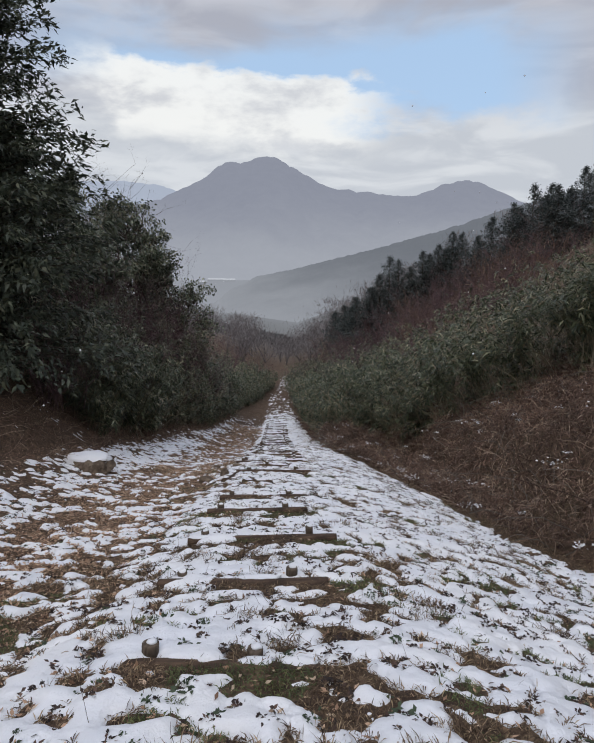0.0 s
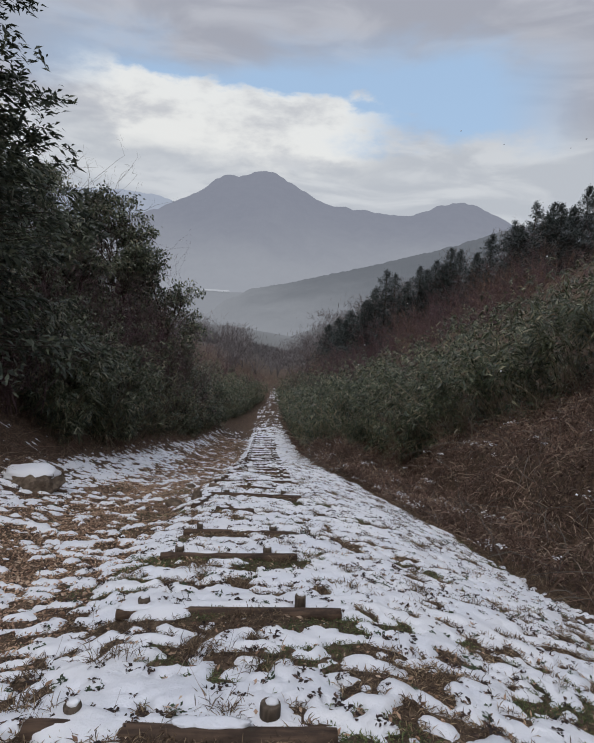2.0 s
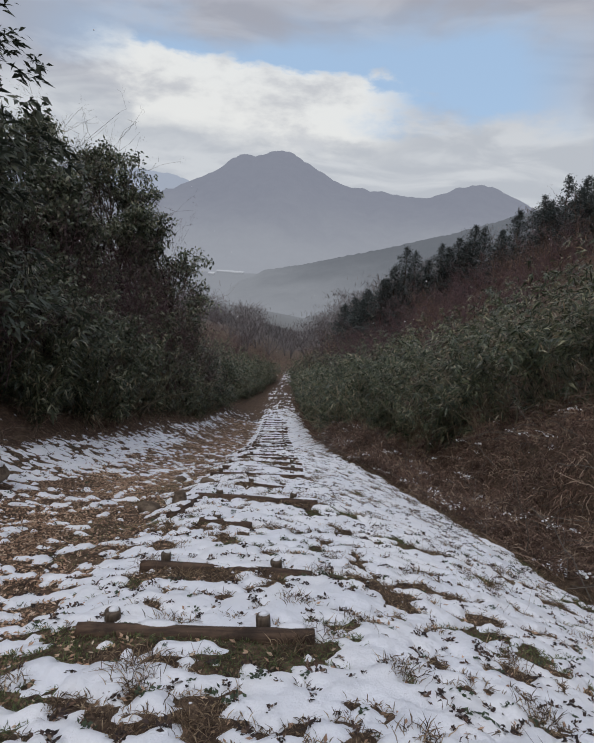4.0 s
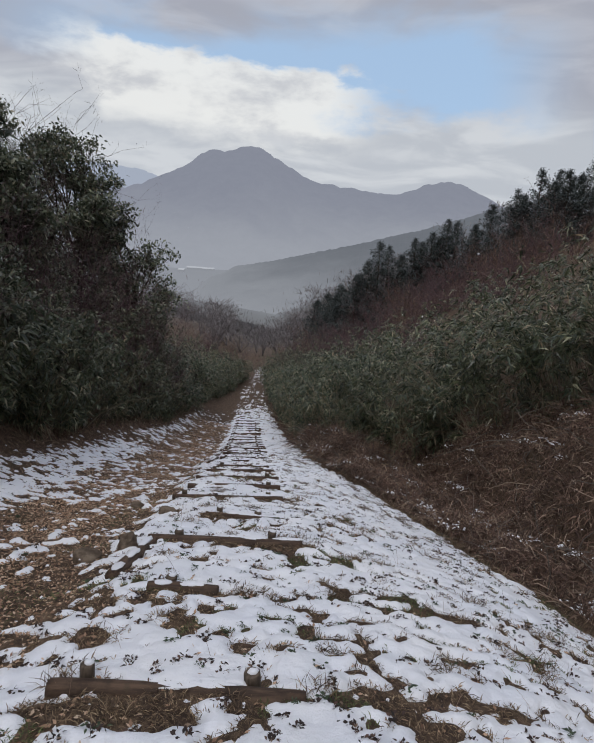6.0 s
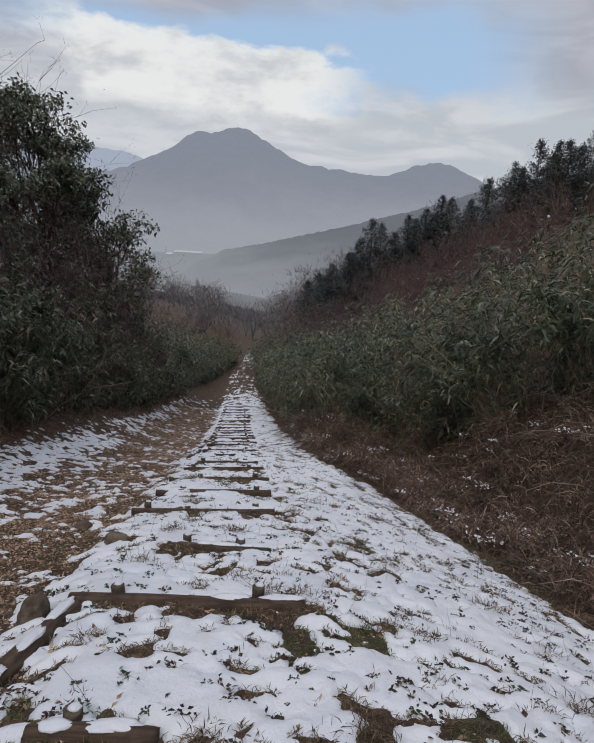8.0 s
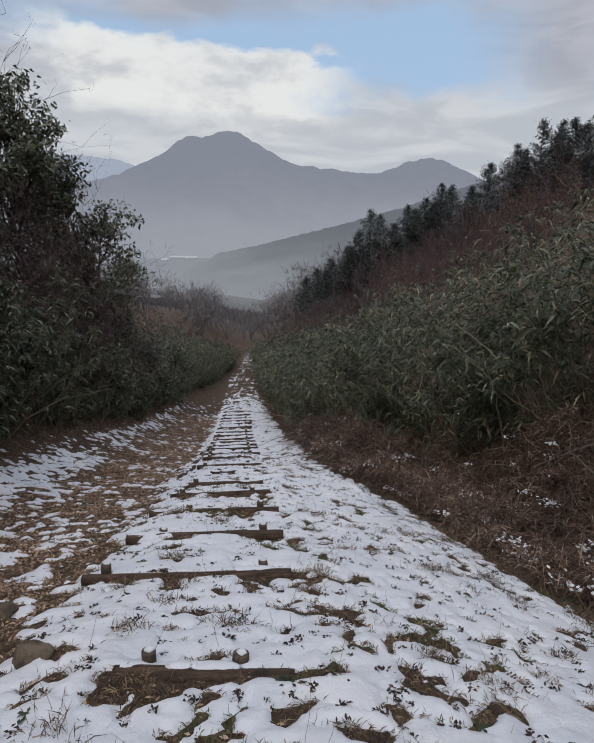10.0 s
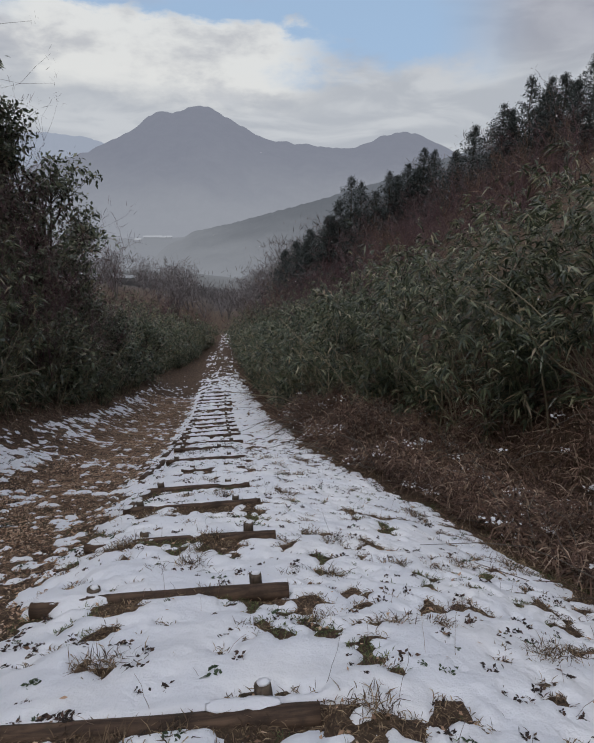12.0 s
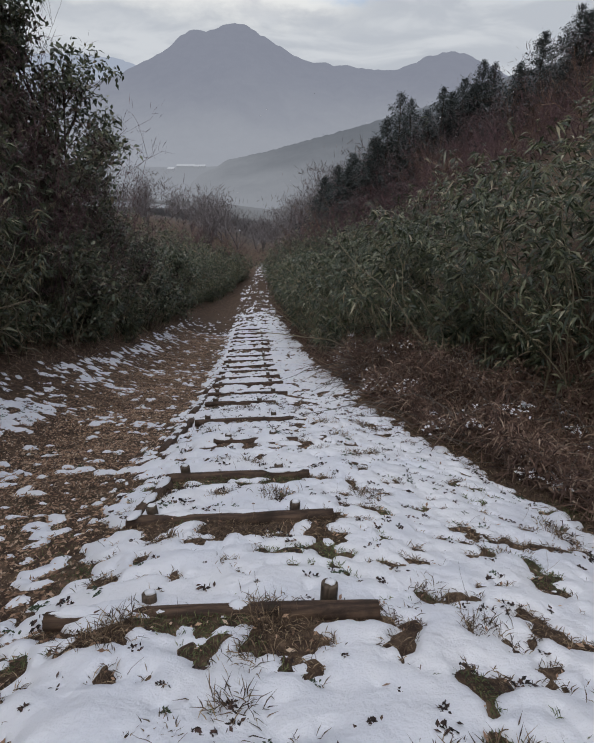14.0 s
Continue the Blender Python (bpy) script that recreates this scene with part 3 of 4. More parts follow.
boulder(on_ground(-5.0, 13.1, 0.08), (0.62, 0.45, 0.30), 3, "grey-brown boulder under a cap of snow on the bank", True)
boulder(on_ground(-2.15, 12.95, 0.03), (0.16, 0.13, 0.10), 8, "small brown stone on the leafy track")
boulder(on_ground(-1.72, 13.1, 0.05), (0.10, 0.14, 0.15), 12, "upright mossy stone beside the steps")
boulder(on_ground(-2.4, 16.4, 0.02), (0.12, 0.10, 0.07), 15, "small brown stone on the leafy track")
boulder(on_ground(-1.65, 15.2, 0.03), (0.13, 0.12, 0.08), 19, "small brown stone on the leafy track")
boulder(on_ground(-2.9, 3.9, 0.02), (0.10, 0.10, 0.07), 22, "small grey stone in patchy snow")

# ------------------------------------------------------------------ bamboo thickets
def bamboo(name, y0, y1, edge, side, count, tall, skirt, label, seed):
    """A stand of dwarf bamboo: leaning culms with drooping fans of leaves near their heads, dark and open underneath.
    skirt: how much low growth hides the feet of the culms, at the near and the far end."""
    r = np.random.default_rng(seed)
    y = y0 + (y1 - y0) * r.random(count * 3) ** 1.35
    depth = r.exponential(2.3, count * 3)
    clump = pn(edge(y) + side * depth, y, 0.85, 23) > r.normal(0.08, 0.12, count * 3)
    y, depth = y[clump][:count], depth[clump][:count]
    count = len(y)
    low = np.where(depth < 1.0, r.random(count) < np.interp(y, (22, 29), skirt), r.random(count) < 0.4)
    x = edge(y) + side * (depth + 0.5 * pn(y, y * 0, 1.7, seed % 9))
    swell = 1 + 0.24 * pn(x, y, 2.7, 21) + 0.30 * pn(x, y, 1.0, 22)
    top = np.interp(depth, (0, 0.5, 1.2, 2.5, 5), np.array((0.66, 0.80, 0.92, 1.0, 1.0)) * tall) * swell * r.uniform(0.85, 1.08, count)
    top = np.where(low, top * r.uniform(0.2, 0.7, count), top)
    lean = np.interp(depth, (0, 1.5, 4), (0.30, 0.16, 0.06))
    start = np.stack([x, y, height(x, y) - 0.05], 1)
    way = np.stack([-side * lean * 0.7 + r.normal(size=count) * 0.12, r.normal(size=count) * 0.14, np.ones(count)], 1)
    bend = np.stack([-side * lean * 0.8, r.normal(size=count) * 0.10, -0.14 * np.ones(count)], 1)
    lines = curve_lines(start, way, top, bend, 6, 0.02, r)
    th = thing(name, (0, 0, 0), label, "bamboo", kind="stuff")
    # leaves: four or five fans on each culm, six leaves to a fan
    fans, fan = 6, 6
    t = r.random((count, fans)) ** 0.75 * np.where(low, 0.75, np.where(depth < 1.2, 0.36, 0.5))[:, None]
    u = (1 - t) * 4.999
    k = u.astype(int)
    who = np.arange(count)[:, None]
    node = lines[who, k] + (lines[who, k + 1] - lines[who, k]) * (u - k)[..., None]
    node = node.reshape(-1, 3) + r.normal(size=(count * fans, 3)) * np.array([0.09, 0.09, 0.05])
    a = r.uniform(0, 2 * math.pi, len(node))
    lead = np.stack([np.cos(a) - side * 0.3, np.sin(a) - 0.25, r.uniform(-0.45, 0.55, len(node))], 1)
    lead = np.repeat(unit(lead), fan, 0) + r.normal(size=(len(node) * fan, 3)) * np.array([0.55, 0.55, 0.4])
    size = np.repeat(r.uniform(0.75, 1.2, len(node)), fan) * r.uniform(0.65, 1.2, len(node) * fan)
    base = np.repeat(node, fan, 0) + r.normal(size=lead.shape) * 0.03
    v, f = leaves(base, lead, 0.29 * size, 0.047 * size, 0.35, r)
    part("leaves", mesh_of("leaves", v, f, BAMBOO), th, "long drooping green leaves in fans")
    front = depth < 1.1
    rad = r.uniform(0.008, 0.016, count)[:, None] * np.linspace(1, 0.4, 6)[None]
    part("culms", mesh_of("culms", *tubes(lines[front], rad[front]), CULM), th, "thin pale leaning stems")
    # dead stems that lean out across the dark gap under the leaves
    m = 130
    y = y0 + 3 + (min(y1, 44) - y0) * r.random(m)
    x = edge(y) + side * r.uniform(-0.35, 0.3, m)
    way = np.stack([r.normal(size=m) * 0.5, r.normal(size=m) * 0.55, np.ones(m)], 1)
    stray = curve_lines(np.stack([x, y, height(x, y) - 0.05], 1), way, r.uniform(0.5, 0.95, m) * tall, np.stack([r.normal(size=m) * 0.2, r.normal(size=m) * 0.2, -r.uniform(0, 0.3, m)], 1), 7, 0.012, r)
    part("dead_culms", mesh_of("dead_culms", *tubes(stray, r.uniform(0.012, 0.028, m)[:, None] * np.linspace(1, 0.45, 7)[None]), CULM), th, "pale dead stems leaning out of the leaves")
    return th


bamboo("bamboo_thicket", 10, 82, bamboo_edge, 1, 6000, 4.1, (0.15, 0.75), "dense green dwarf bamboo thicket covering the bank", 101)
bamboo("bamboo_thicket", 19, 84, hedge_edge, -1, 3600, 4.1, (0.75, 0.8), "dense green dwarf bamboo along the foot of trees", 102)


# ------------------------------------------------------------------ brambles and twiggy scrub
def brambles(name, x, y, length, rise, mat, label, category, seed, thick=(0.003, 0.007), flop=0.7, twigs=2):
    """A tangle of arching bare canes with side twigs."""
    r = np.random.default_rng(seed)
    n = len(x)
    start = np.stack([x, y, height(x, y) - 0.03], 1)
    way = np.stack([r.normal(size=n) * 0.8, r.normal(size=n) * 0.8, r.uniform(0.5, 1.4, n) * rise], 1)
    ln = r.uniform(0.5, 1.25, n) * length
    bend = np.stack([r.normal(size=n) * 0.35, r.normal(size=n) * 0.35, -r.uniform(0.3, 1.1, n) * flop], 1)
    lines = curve_lines(start, way, ln, bend, 5, 0.04, r)
    rad = r.uniform(*thick, n)[:, None] * np.linspace(1, 0.4, 5)[None]
    pieces = [tubes(lines, rad)]
    for _ in range(twigs):
        k = r.integers(1, 4, n)
        s = lines[np.arange(n), k]
        tl = curve_lines(s, r.normal(size=(n, 3)) + np.array([0, 0, 0.4]), ln * r.uniform(0.2, 0.5, n), r.normal(size=(n, 3)) * 0.3, 3, 0.06, r)
        pieces.append(tubes(tl, rad[:, :3] * 0.6))
    th = thing(name, (0, 0, 0), label, category, kind="stuff")
    part("canes", mesh_of("canes", *join(pieces), mat), th)
    return th, lines


def scatter(n, y0, y1, x_lo, x_hi, seed, power=1.0):
    r = np.random.default_rng(seed)
    y = y0 + (y1 - y0) * r.random(n) ** power
    a, b = x_lo(y), x_hi(y)
    return a + (b - a) * r.random(n), y


def tangle(x, y, rise, length, width, seed):
    """Loose fine twigs lying every way in the brambles."""
    r = np.random.default_rng(seed)
    n = len(x)
    mound = 0.6 + 0.95 * pn(x, y, 1.2, 61) + 0.45 * pn(x, y, 0.45, 62)
    base = np.stack([x, y, height(x, y) + rise * np.maximum(mound, 0.12) * r.random(n) ** 0.6], 1)
    return leaves(base, r.normal(size=(n, 3)) * np.array([1, 1, 0.8]) + np.array([0, 0, 0.25]), length * r.uniform(0.5, 1.5, n), width * r.uniform(0.6, 1.5, n), 0.3, r), base


far_side = lambda y: np.maximum(bamboo_edge(y) + 0.6, verge_edge(y) + 0.6)
x, y = scatter(4600, 3.5, 34, lambda y: verge_edge(y) + 0.1, far_side, 201, 0.9)
keep_c = pn(x, y, 1.1, 61) > -0.35
bank, lines = brambles("brambles", x[keep_c], y[keep_c], 1.0, 0.9, TWIG, "tangle of bare brown brambles filling the ditch", "brambles", 202, (0.005, 0.012), 0.8, 1)
x, y = scatter(800, 3.5, 34, lambda y: verge_edge(y) + 0.1, far_side, 209, 0.9)
r = np.random.default_rng(210)
arch = curve_lines(np.stack([x, y, height(x, y)], 1), np.stack([r.normal(size=800), r.normal(size=800), r.uniform(0.6, 1.3, 800)], 1), r.uniform(1.0, 2.4, 800), np.stack([r.normal(size=800) * 0.2, r.normal(size=800) * 0.2, -r.uniform(0.3, 0.8, 800)], 1), 7, 0.02, r)
part("long_cane", mesh_of("long_cane", *tubes(arch, r.uniform(0.006, 0.014, 800)[:, None] * np.linspace(1, 0.5, 7)[None]), PALE_TWIG), bank, "long pale arching canes")
x, y = scatter(80000, 3.5, 34, lambda y: verge_edge(y) + 0.05, far_side, 211, 0.9)
(tv, tf), tb = tangle(x, y, 0.8, 0.33, 0.014, 212)
part("twiggery", mesh_of("twiggery", tv, tf, TWIG), bank, "fine tangled brown twigs")
x, y = scatter(26000, 3.5, 34, lambda y: verge_edge(y) + 0.05, far_side, 213, 0.9)
(tv, tf), tb = tangle(x, y, 0.7, 0.075, 0.035, 214)
part("dead_leaves", mesh_of("dead_leaves", tv, tf, TWIG), bank, "small withered brown leaves")
pickt = r.choice(np.flatnonzero(tb[:, 0] - verge_edge(tb[:, 1]) < r.exponential(3.0, len(tb))), 200)
sp = np.repeat(tb[pickt] + np.array([0, 0, 0.06]), 18, 0) + r.normal(size=(3600, 3)) * np.repeat(r.uniform(0.3, 1.6, 200), 18)[:, None] * np.array([0.10, 0.08, 0.022])
part("snow_flecks", mesh_of("snow_flecks", *leaves(sp, r.normal(size=(3600, 3)) * np.array([1, 1, 0.2]), 0.07, 0.05, 0.05, r), SNOW), bank, "flecks of snow caught on the canes")

x, y = scatter(1500, 30, 75, lambda y: verge_edge(y), lambda y: bamboo_edge(y) + 0.6, 205)
brambles("brambles", x, y, 1.2, 1.0, TWIG, "bare brown brambles beside the lower path", "brambles", 206, (0.005, 0.01))
x, y = scatter(2400, 6, 34, lambda y: hedge_edge(y) - 2.5, lambda y: hedge_edge(y) + 1.0, 207)
brambles("brambles", x, y, 0.85, 0.9, TWIG, "low bare brown brambles along the foot of the bank", "brambles", 208)


# ------------------------------------------------------------------ trees and shrubs
def trunk_mesh(lines, radii, mat, name="trunk"):
    return mesh_of(name, *tubes(lines, radii), mat, True)


def broadleaf(at, tall, blobs, count, leaf, label, seed, mat=None, twigs_out=0):
    """An evergreen tree: trunk, limbs that reach into each mass of foliage, and clumped leaves with gaps."""
    r = np.random.default_rng(seed)
    th = thing("evergreen_tree", at, label, "tree")
    blobs = np.array(blobs, float)
    k = len(blobs)
    top = np.array([0.3, 0, tall * 0.8])
    stem = curve_lines(np.zeros((1, 3)) - np.array([[0, 0, 0.2]]), top[None], np.linalg.norm(top), np.zeros((1, 3)), 7, 0.012, r)
    part("trunk", trunk_mesh(stem, np.linspace(0.16, 0.05, 7)[None], TRUNK), th)
    from_pt = stem[0, r.integers(2, 6, k)]
    limb = curve_lines(from_pt, blobs[:, :3] - from_pt, np.linalg.norm(blobs[:, :3] - from_pt, axis=1), np.zeros((k, 3)), 5, 0.03, r)
    twig_n = 18
    tip = blobs[:, None, :3] + unit(r.normal(size=(k, twig_n, 3))) * blobs[:, None, 3:6] * r.uniform(0.55, 1.0, (k, twig_n, 1))
    s = np.repeat(limb[:, 3], twig_n, 0)
    tw = curve_lines(s, tip.reshape(-1, 3) - s, np.linalg.norm(tip.reshape(-1, 3) - s, axis=1), np.zeros((k * twig_n, 3)), 4, 0.03, r)
    for q in range(k):
        arm = [tubes(limb[q:q + 1], np.linspace(0.07, 0.025, 5)[None]), tubes(tw[q * twig_n:(q + 1) * twig_n], np.repeat(np.linspace(0.016, 0.006, 4)[None], twig_n, 0))]
        part("limb", mesh_of("limb", *join(arm), TRUNK), th)
    tips = tip.reshape(-1, 3)
    per = max(1, count // len(tips))
    c = np.repeat(tips, per, 0) + r.normal(size=(len(tips) * per, 3)) * np.array([0.20, 0.20, 0.13])
    way = r.normal(size=c.shape) + np.array([0, 0, 0.1])
    size = r.uniform(0.7, 1.25, len(c))
    part("crown", mesh_of("crown", *leaves(c, way, leaf * size, leaf * 0.5 * size, 0.2, r), mat or EVERGREEN), th, "dark glossy evergreen leaves")
    return th


def blobs_in(cx, cy, z0, z1, rx, ry, n, size, seed, lean=(0, 0)):
    """Foliage masses through an upright, egg-shaped crown."""
    r = np.random.default_rng(seed)
    out = []
    for k in range(n):
        t = (k + r.random()) / n
        w = math.sin(math.pi * min(0.94, 0.22 + 0.72 * t)) ** 0.7
        a = r.uniform(0, 2 * math.pi)
        q = math.sqrt(r.uniform(0.15, 1)) * w
        s = size * r.uniform(0.75, 1.2)
        out.append((cx + q * rx * math.cos(a) + lean[0] * t, cy + q * ry * math.sin(a) + lean[1] * t, z0 + (z1 - z0) * t, s, s, s * 0.75))
    return out


for (bx, by, tall, z0, z1, rad, n, seed, lean) in (
        (-8.0, 38.6, 8.6, 1.6, 10.4, 2.9, 54, 301, (-1.1, 0)), (-10.4, 37.0, 10.4, 2.6, 12.2, 2.9, 48, 302, (-0.8, 0)),
        (-14.2, 35.0, 10.0, 2.0, 11.4, 3.3, 48, 303, (-0.4, 0)), (-10.8, 30.0, 6.5, 1.6, 7.6, 2.4, 30, 304, (-0.5, 0)), (-13.5, 27.0, 8.5, 1.6, 9.6, 2.8, 30, 305, (0, 0))):
    g = on_ground(bx, by)
    broadleaf(g, tall, blobs_in(0, 0, z0, z1, rad, rad, n, 1.0, seed, lean), 20000, 0.22, "dark evergreen broadleaf tree on the bank", seed)


def conifer(at, tall, reach, whorls, per, sprays, spray, label, seed, mat, low=0.12, sway=0.0, taper=0.75):
    """A conifer: tapered trunk, drooping limbs in uneven whorls, feathery sprays along each limb."""
    r = np.random.default_rng(seed)
    th = thing("conifer", at, label, "tree")
    stem = curve_lines(np.array([[0, 0, -0.2]]), np.array([[sway, 0, 1.0]]), tall, np.zeros((1, 3)), 8, 0.006, r)
    part("trunk", trunk_mesh(stem, np.linspace(tall * 0.022, 0.02, 8)[None], TRUNK), th)
    t = np.repeat(np.linspace(low, 0.985, whorls), per) + r.normal(size=whorls * per) * 0.012
    n = len(t)
    a = r.uniform(0, 2 * math.pi, n)
    ln = reach * np.maximum(1 - t, 0) ** taper * r.uniform(0.55, 1.15, n) + 0.12
    s = np.stack([sway * t * tall, 0 * t, t * tall], 1)
    way = np.stack([np.cos(a), np.sin(a), 0.25 + 0.5 * t], 1)
    bend = np.stack([0 * a, 0 * a, -r.uniform(0.15, 0.5, n) * (1 - 0.6 * t)], 1)
    limbs = curve_lines(s, way, ln, bend, 6, 0.02, r)
    boughs = part("boughwork", mesh_of("boughwork", *tubes(limbs[:, ::2], (0.012 + 0.02 * (1 - t))[:, None] * np.linspace(1, 0.25, 3)[None]), TRUNK), th)
    tagged(boughs, "bare inner boughs", kind="stuff")
    pick = r.integers(0, n, sprays)
    u = r.random(sprays) ** 0.72 * 4.99
    i = u.astype(int)
    p = limbs[pick, i] + (limbs[pick, i + 1] - limbs[pick, i]) * (u - i)[:, None]
    p = np.repeat(p, 3, 0) + r.normal(size=(sprays * 3, 3)) * spray * 0.40
    d = np.repeat(unit(limbs[pick, -1] - limbs[pick, 0]), 3, 0) + r.normal(size=(sprays * 3, 3)) * 0.6
    size = r.uniform(0.6, 1.3, sprays * 3) * np.repeat(0.55 + 0.45 * np.clip(1.6 * (1 - t[pick]), 0, 1), 3)
    part("crown", mesh_of("crown", *leaves(p, d, spray * size, spray * 0.36 * size, 0.25, r), mat), th, "dense dark scale-like foliage")
    return th


conifer(on_ground(-8.4, 15.8), 14.5, 4.6, 52, 9, 17000, 0.22, "tall dark conifer standing on the bank", 401, NEEDLE, 0.06)
conifer(on_ground(-11.0, 20.5), 12.5, 3.6, 38, 7, 5000, 0.28, "dark conifer behind the hedge", 402, NEEDLE, 0.1)
conifer(on_ground(-10.8, 12.2), 12.0, 3.6, 36, 7, 5000, 0.28, "dark conifer on the bank above the boulder", 403, NEEDLE, 0.08)

# conifers along the crest of the hillside
FIRS = ((12.95, 82.0, 1.9, 6.5), (14.6, 83.5, 1.3, 6.0), (23.0, 87.1, 5.5, 7.0), (24.6, 88.5, 5.4, 6.0), (20.5, 86.0, 3.6, 5.0), (18.2, 85.0, 2.6, 4.6), (29.1, 73.0, 10.6, 7.5), (31.5, 74.0, 10.8, 6.5),
        (27.5, 76.0, 8.6, 6.0), (26.2, 80.0, 7.2, 6.0), (33.5, 70.0, 12.2, 7.5), (36.0, 68.0, 13.8, 7.0), (35.0, 64.0, 13.4, 7.5), (11.4, 81.0, -0.6, 4.5), (9.9, 80.0, -2.4, 5.0), (8.6, 84.0, -4.0, 5.5),
        (7.3, 86.0, -5.4, 5.5), (6.0, 90.0, -6.7, 5.0), (30.0, 69.0, 10.0, 6.0), (34.0, 58.0, 14.2, 8.0), (38.0, 62.0, 16.0, 8.0), (33.0, 66.0, 12.0, 6.5),
        (16.4, 84.0, 0.4, 5.0), (21.8, 86.0, 3.2, 5.0), (25.4, 83.0, 4.8, 5.0), (28.2, 75.0, 8.0, 5.0), (30.3, 72.0, 9.2, 5.0), (32.4, 71.0, 10.0, 5.0), (10.6, 82.0, -2.4, 4.5), (7.9, 83.0, -5.2, 4.5), (19.4, 85.5, 2.2, 4.5))
for i, (fx, fy, ftop, fh) in enumerate(FIRS):
    gz = float(height(fx, fy))
    tall = ftop - gz if 3 < ftop - gz < 16 else fh
    conifer((fx, fy, gz), tall, 0.48 * tall + 0.5, 26, 7, 1900, 0.33, "dark conifer on the crest of the snowy hillside", 420 + i, HAZED_NEEDLE, 0.08, 0.02 * math.sin(i * 5), 0.85)


def scrub(at, reach, tall, stems, label, seed, mat, thick=0.02):
    """A bare deciduous shrub: stems that fork into a haze of twigs."""
    r = np.random.default_rng(seed)
    th = thing("shrub", at, label, "shrub")
    z = np.zeros((stems, 3))
    z[:, :2] = r.normal(size=(stems, 2)) * reach * 0.22
    way = np.stack([r.normal(size=stems) * reach / tall, r.normal(size=stems) * reach / tall, np.full(stems, 1.2)], 1)
    main = curve_lines(z - np.array([0, 0, 0.1]), way, tall * r.uniform(0.65, 1.0, stems), np.stack([0 * z[:, 0], 0 * z[:, 0], -r.uniform(0, 0.2, stems)], 1), 6, 0.03, r)
    ends = []
    for q in range(stems):
        level, rad = main[q:q + 1], np.linspace(thick, thick * 0.4, 6)[None]
        pieces = [tubes(level, rad)]
        for k, (fork, share) in enumerate(((5, 0.42), (4, 0.5))):
            m = len(level)
            idx = np.repeat(np.arange(m), fork)
            s = level[idx, r.integers(1, level.shape[1], m * fork)]
            ln = np.linalg.norm(level[idx, -1] - level[idx, 0], axis=1) * share * r.uniform(0.5, 1.1, m * fork)
            d = unit(level[idx, -1] - level[idx, 0]) + r.normal(size=(m * fork, 3)) * 0.6
            level = curve_lines(s, d, ln, r.normal(size=(m * fork, 3)) * 0.2, 3, 0.07, r)
            rad = np.full((m * fork, 3), thick * (0.42, 0.28)[k]) * np.linspace(1, 0.5, 3)[None]
            pieces.append(tubes(level, rad))
        tipp = level[:, -1]
        tn = np.repeat(tipp, 5, 0) + r.normal(size=(len(tipp) * 5, 3)) * 0.10
        ends.append(leaves(tn, r.normal(size=tn.shape) + np.array([0, 0, 0.8]), 0.42 * r.uniform(0.4, 1.3, len(tn)), 0.012, 0.05, r))
        part("branch", mesh_of("branch", *join(pieces), mat), th)
    haze = part("twiggery", mesh_of("twiggery", *join(ends), mat), th)
    tagged(haze, "haze of fine bare twigs", kind="stuff")
    return th


# russet twigs draped along the left bank, above the bamboo
for i, (bx, by, tall) in enumerate(((-7.1, 33.5, 6.4), (-6.7, 36.0, 6.6), (-8.2, 30.5, 6.0), (-9.2, 27.5, 5.8), (-6.9, 39.0, 6.0), (-9.8, 24.5, 5.4), (-9.4, 33.0, 7.0), (-8.6, 21.0, 4.2), (-8.0, 17.8, 3.4), (-7.8, 25.5, 4.4), (-8.4, 35.0, 7.2))):
    scrub(on_ground(bx, by), 1.5, tall, 16, "bare russet shrub leaning over the bamboo", 500 + i, RED_TWIG, 0.018)
# evergreen bushes at the foot of the bank
for i, (bx, by, tall, rad) in enumerate(((-7.8, 22.0, 3.6, 1.5), (-7.2, 27.0, 3.2, 1.4), (-6.6, 44.0, 3.6, 1.6), (-6.4, 50.0, 3.6, 1.7), (-9.5, 18.0, 5.0, 1.8), (-6.6, 34.5, 2.8, 1.1), (-9.8, 25.5, 5.6, 1.8))):
    broadleaf(on_ground(bx, by), tall * 0.7, blobs_in(0, 0, 0.5, tall, rad, rad, 16, 0.65, 520 + i), 4600, 0.18, "dark evergreen bush at the edge of the path", 520 + i)
# bare crowns that stand above the evergreen trees
for i, (bx, by, tall) in enumerate(((-12.6, 36.0, 11.6), (-11.6, 35.5, 12.0), (-14.6, 37.0, 12.2))):
    scrub(on_ground(bx, by), 1.5, tall, 13, "slender bare tree rising above evergreen foliage", 540 + i, PALE_TWIG, 0.035)
# brown scrub on the slopes lower down
rs = np.random.default_rng(9)
for i in range(20):
    by = rs.uniform(44, 95)
    bx = float(hedge_edge(by)) - rs.uniform(0.8, 7)
    scrub(on_ground(bx, by), 2.0, rs.uniform(2.6, 4.6), 7, "bare brown shrub beside the lower path", 560 + i, RED_TWIG if i % 3 else TWIG, 0.03)
for i in range(84):
    by = rs.uniform(46, 82)
    bx = float(bamboo_edge(by)) + rs.uniform(1.0, 26) * (0.5 + by / 120)
    scrub(on_ground(bx, by), 2.8, rs.uniform(3.4, 5.6), 7, "bare russet shrub on the open hillside", 600 + i, RED_TWIG if i % 4 else TWIG, 0.035)

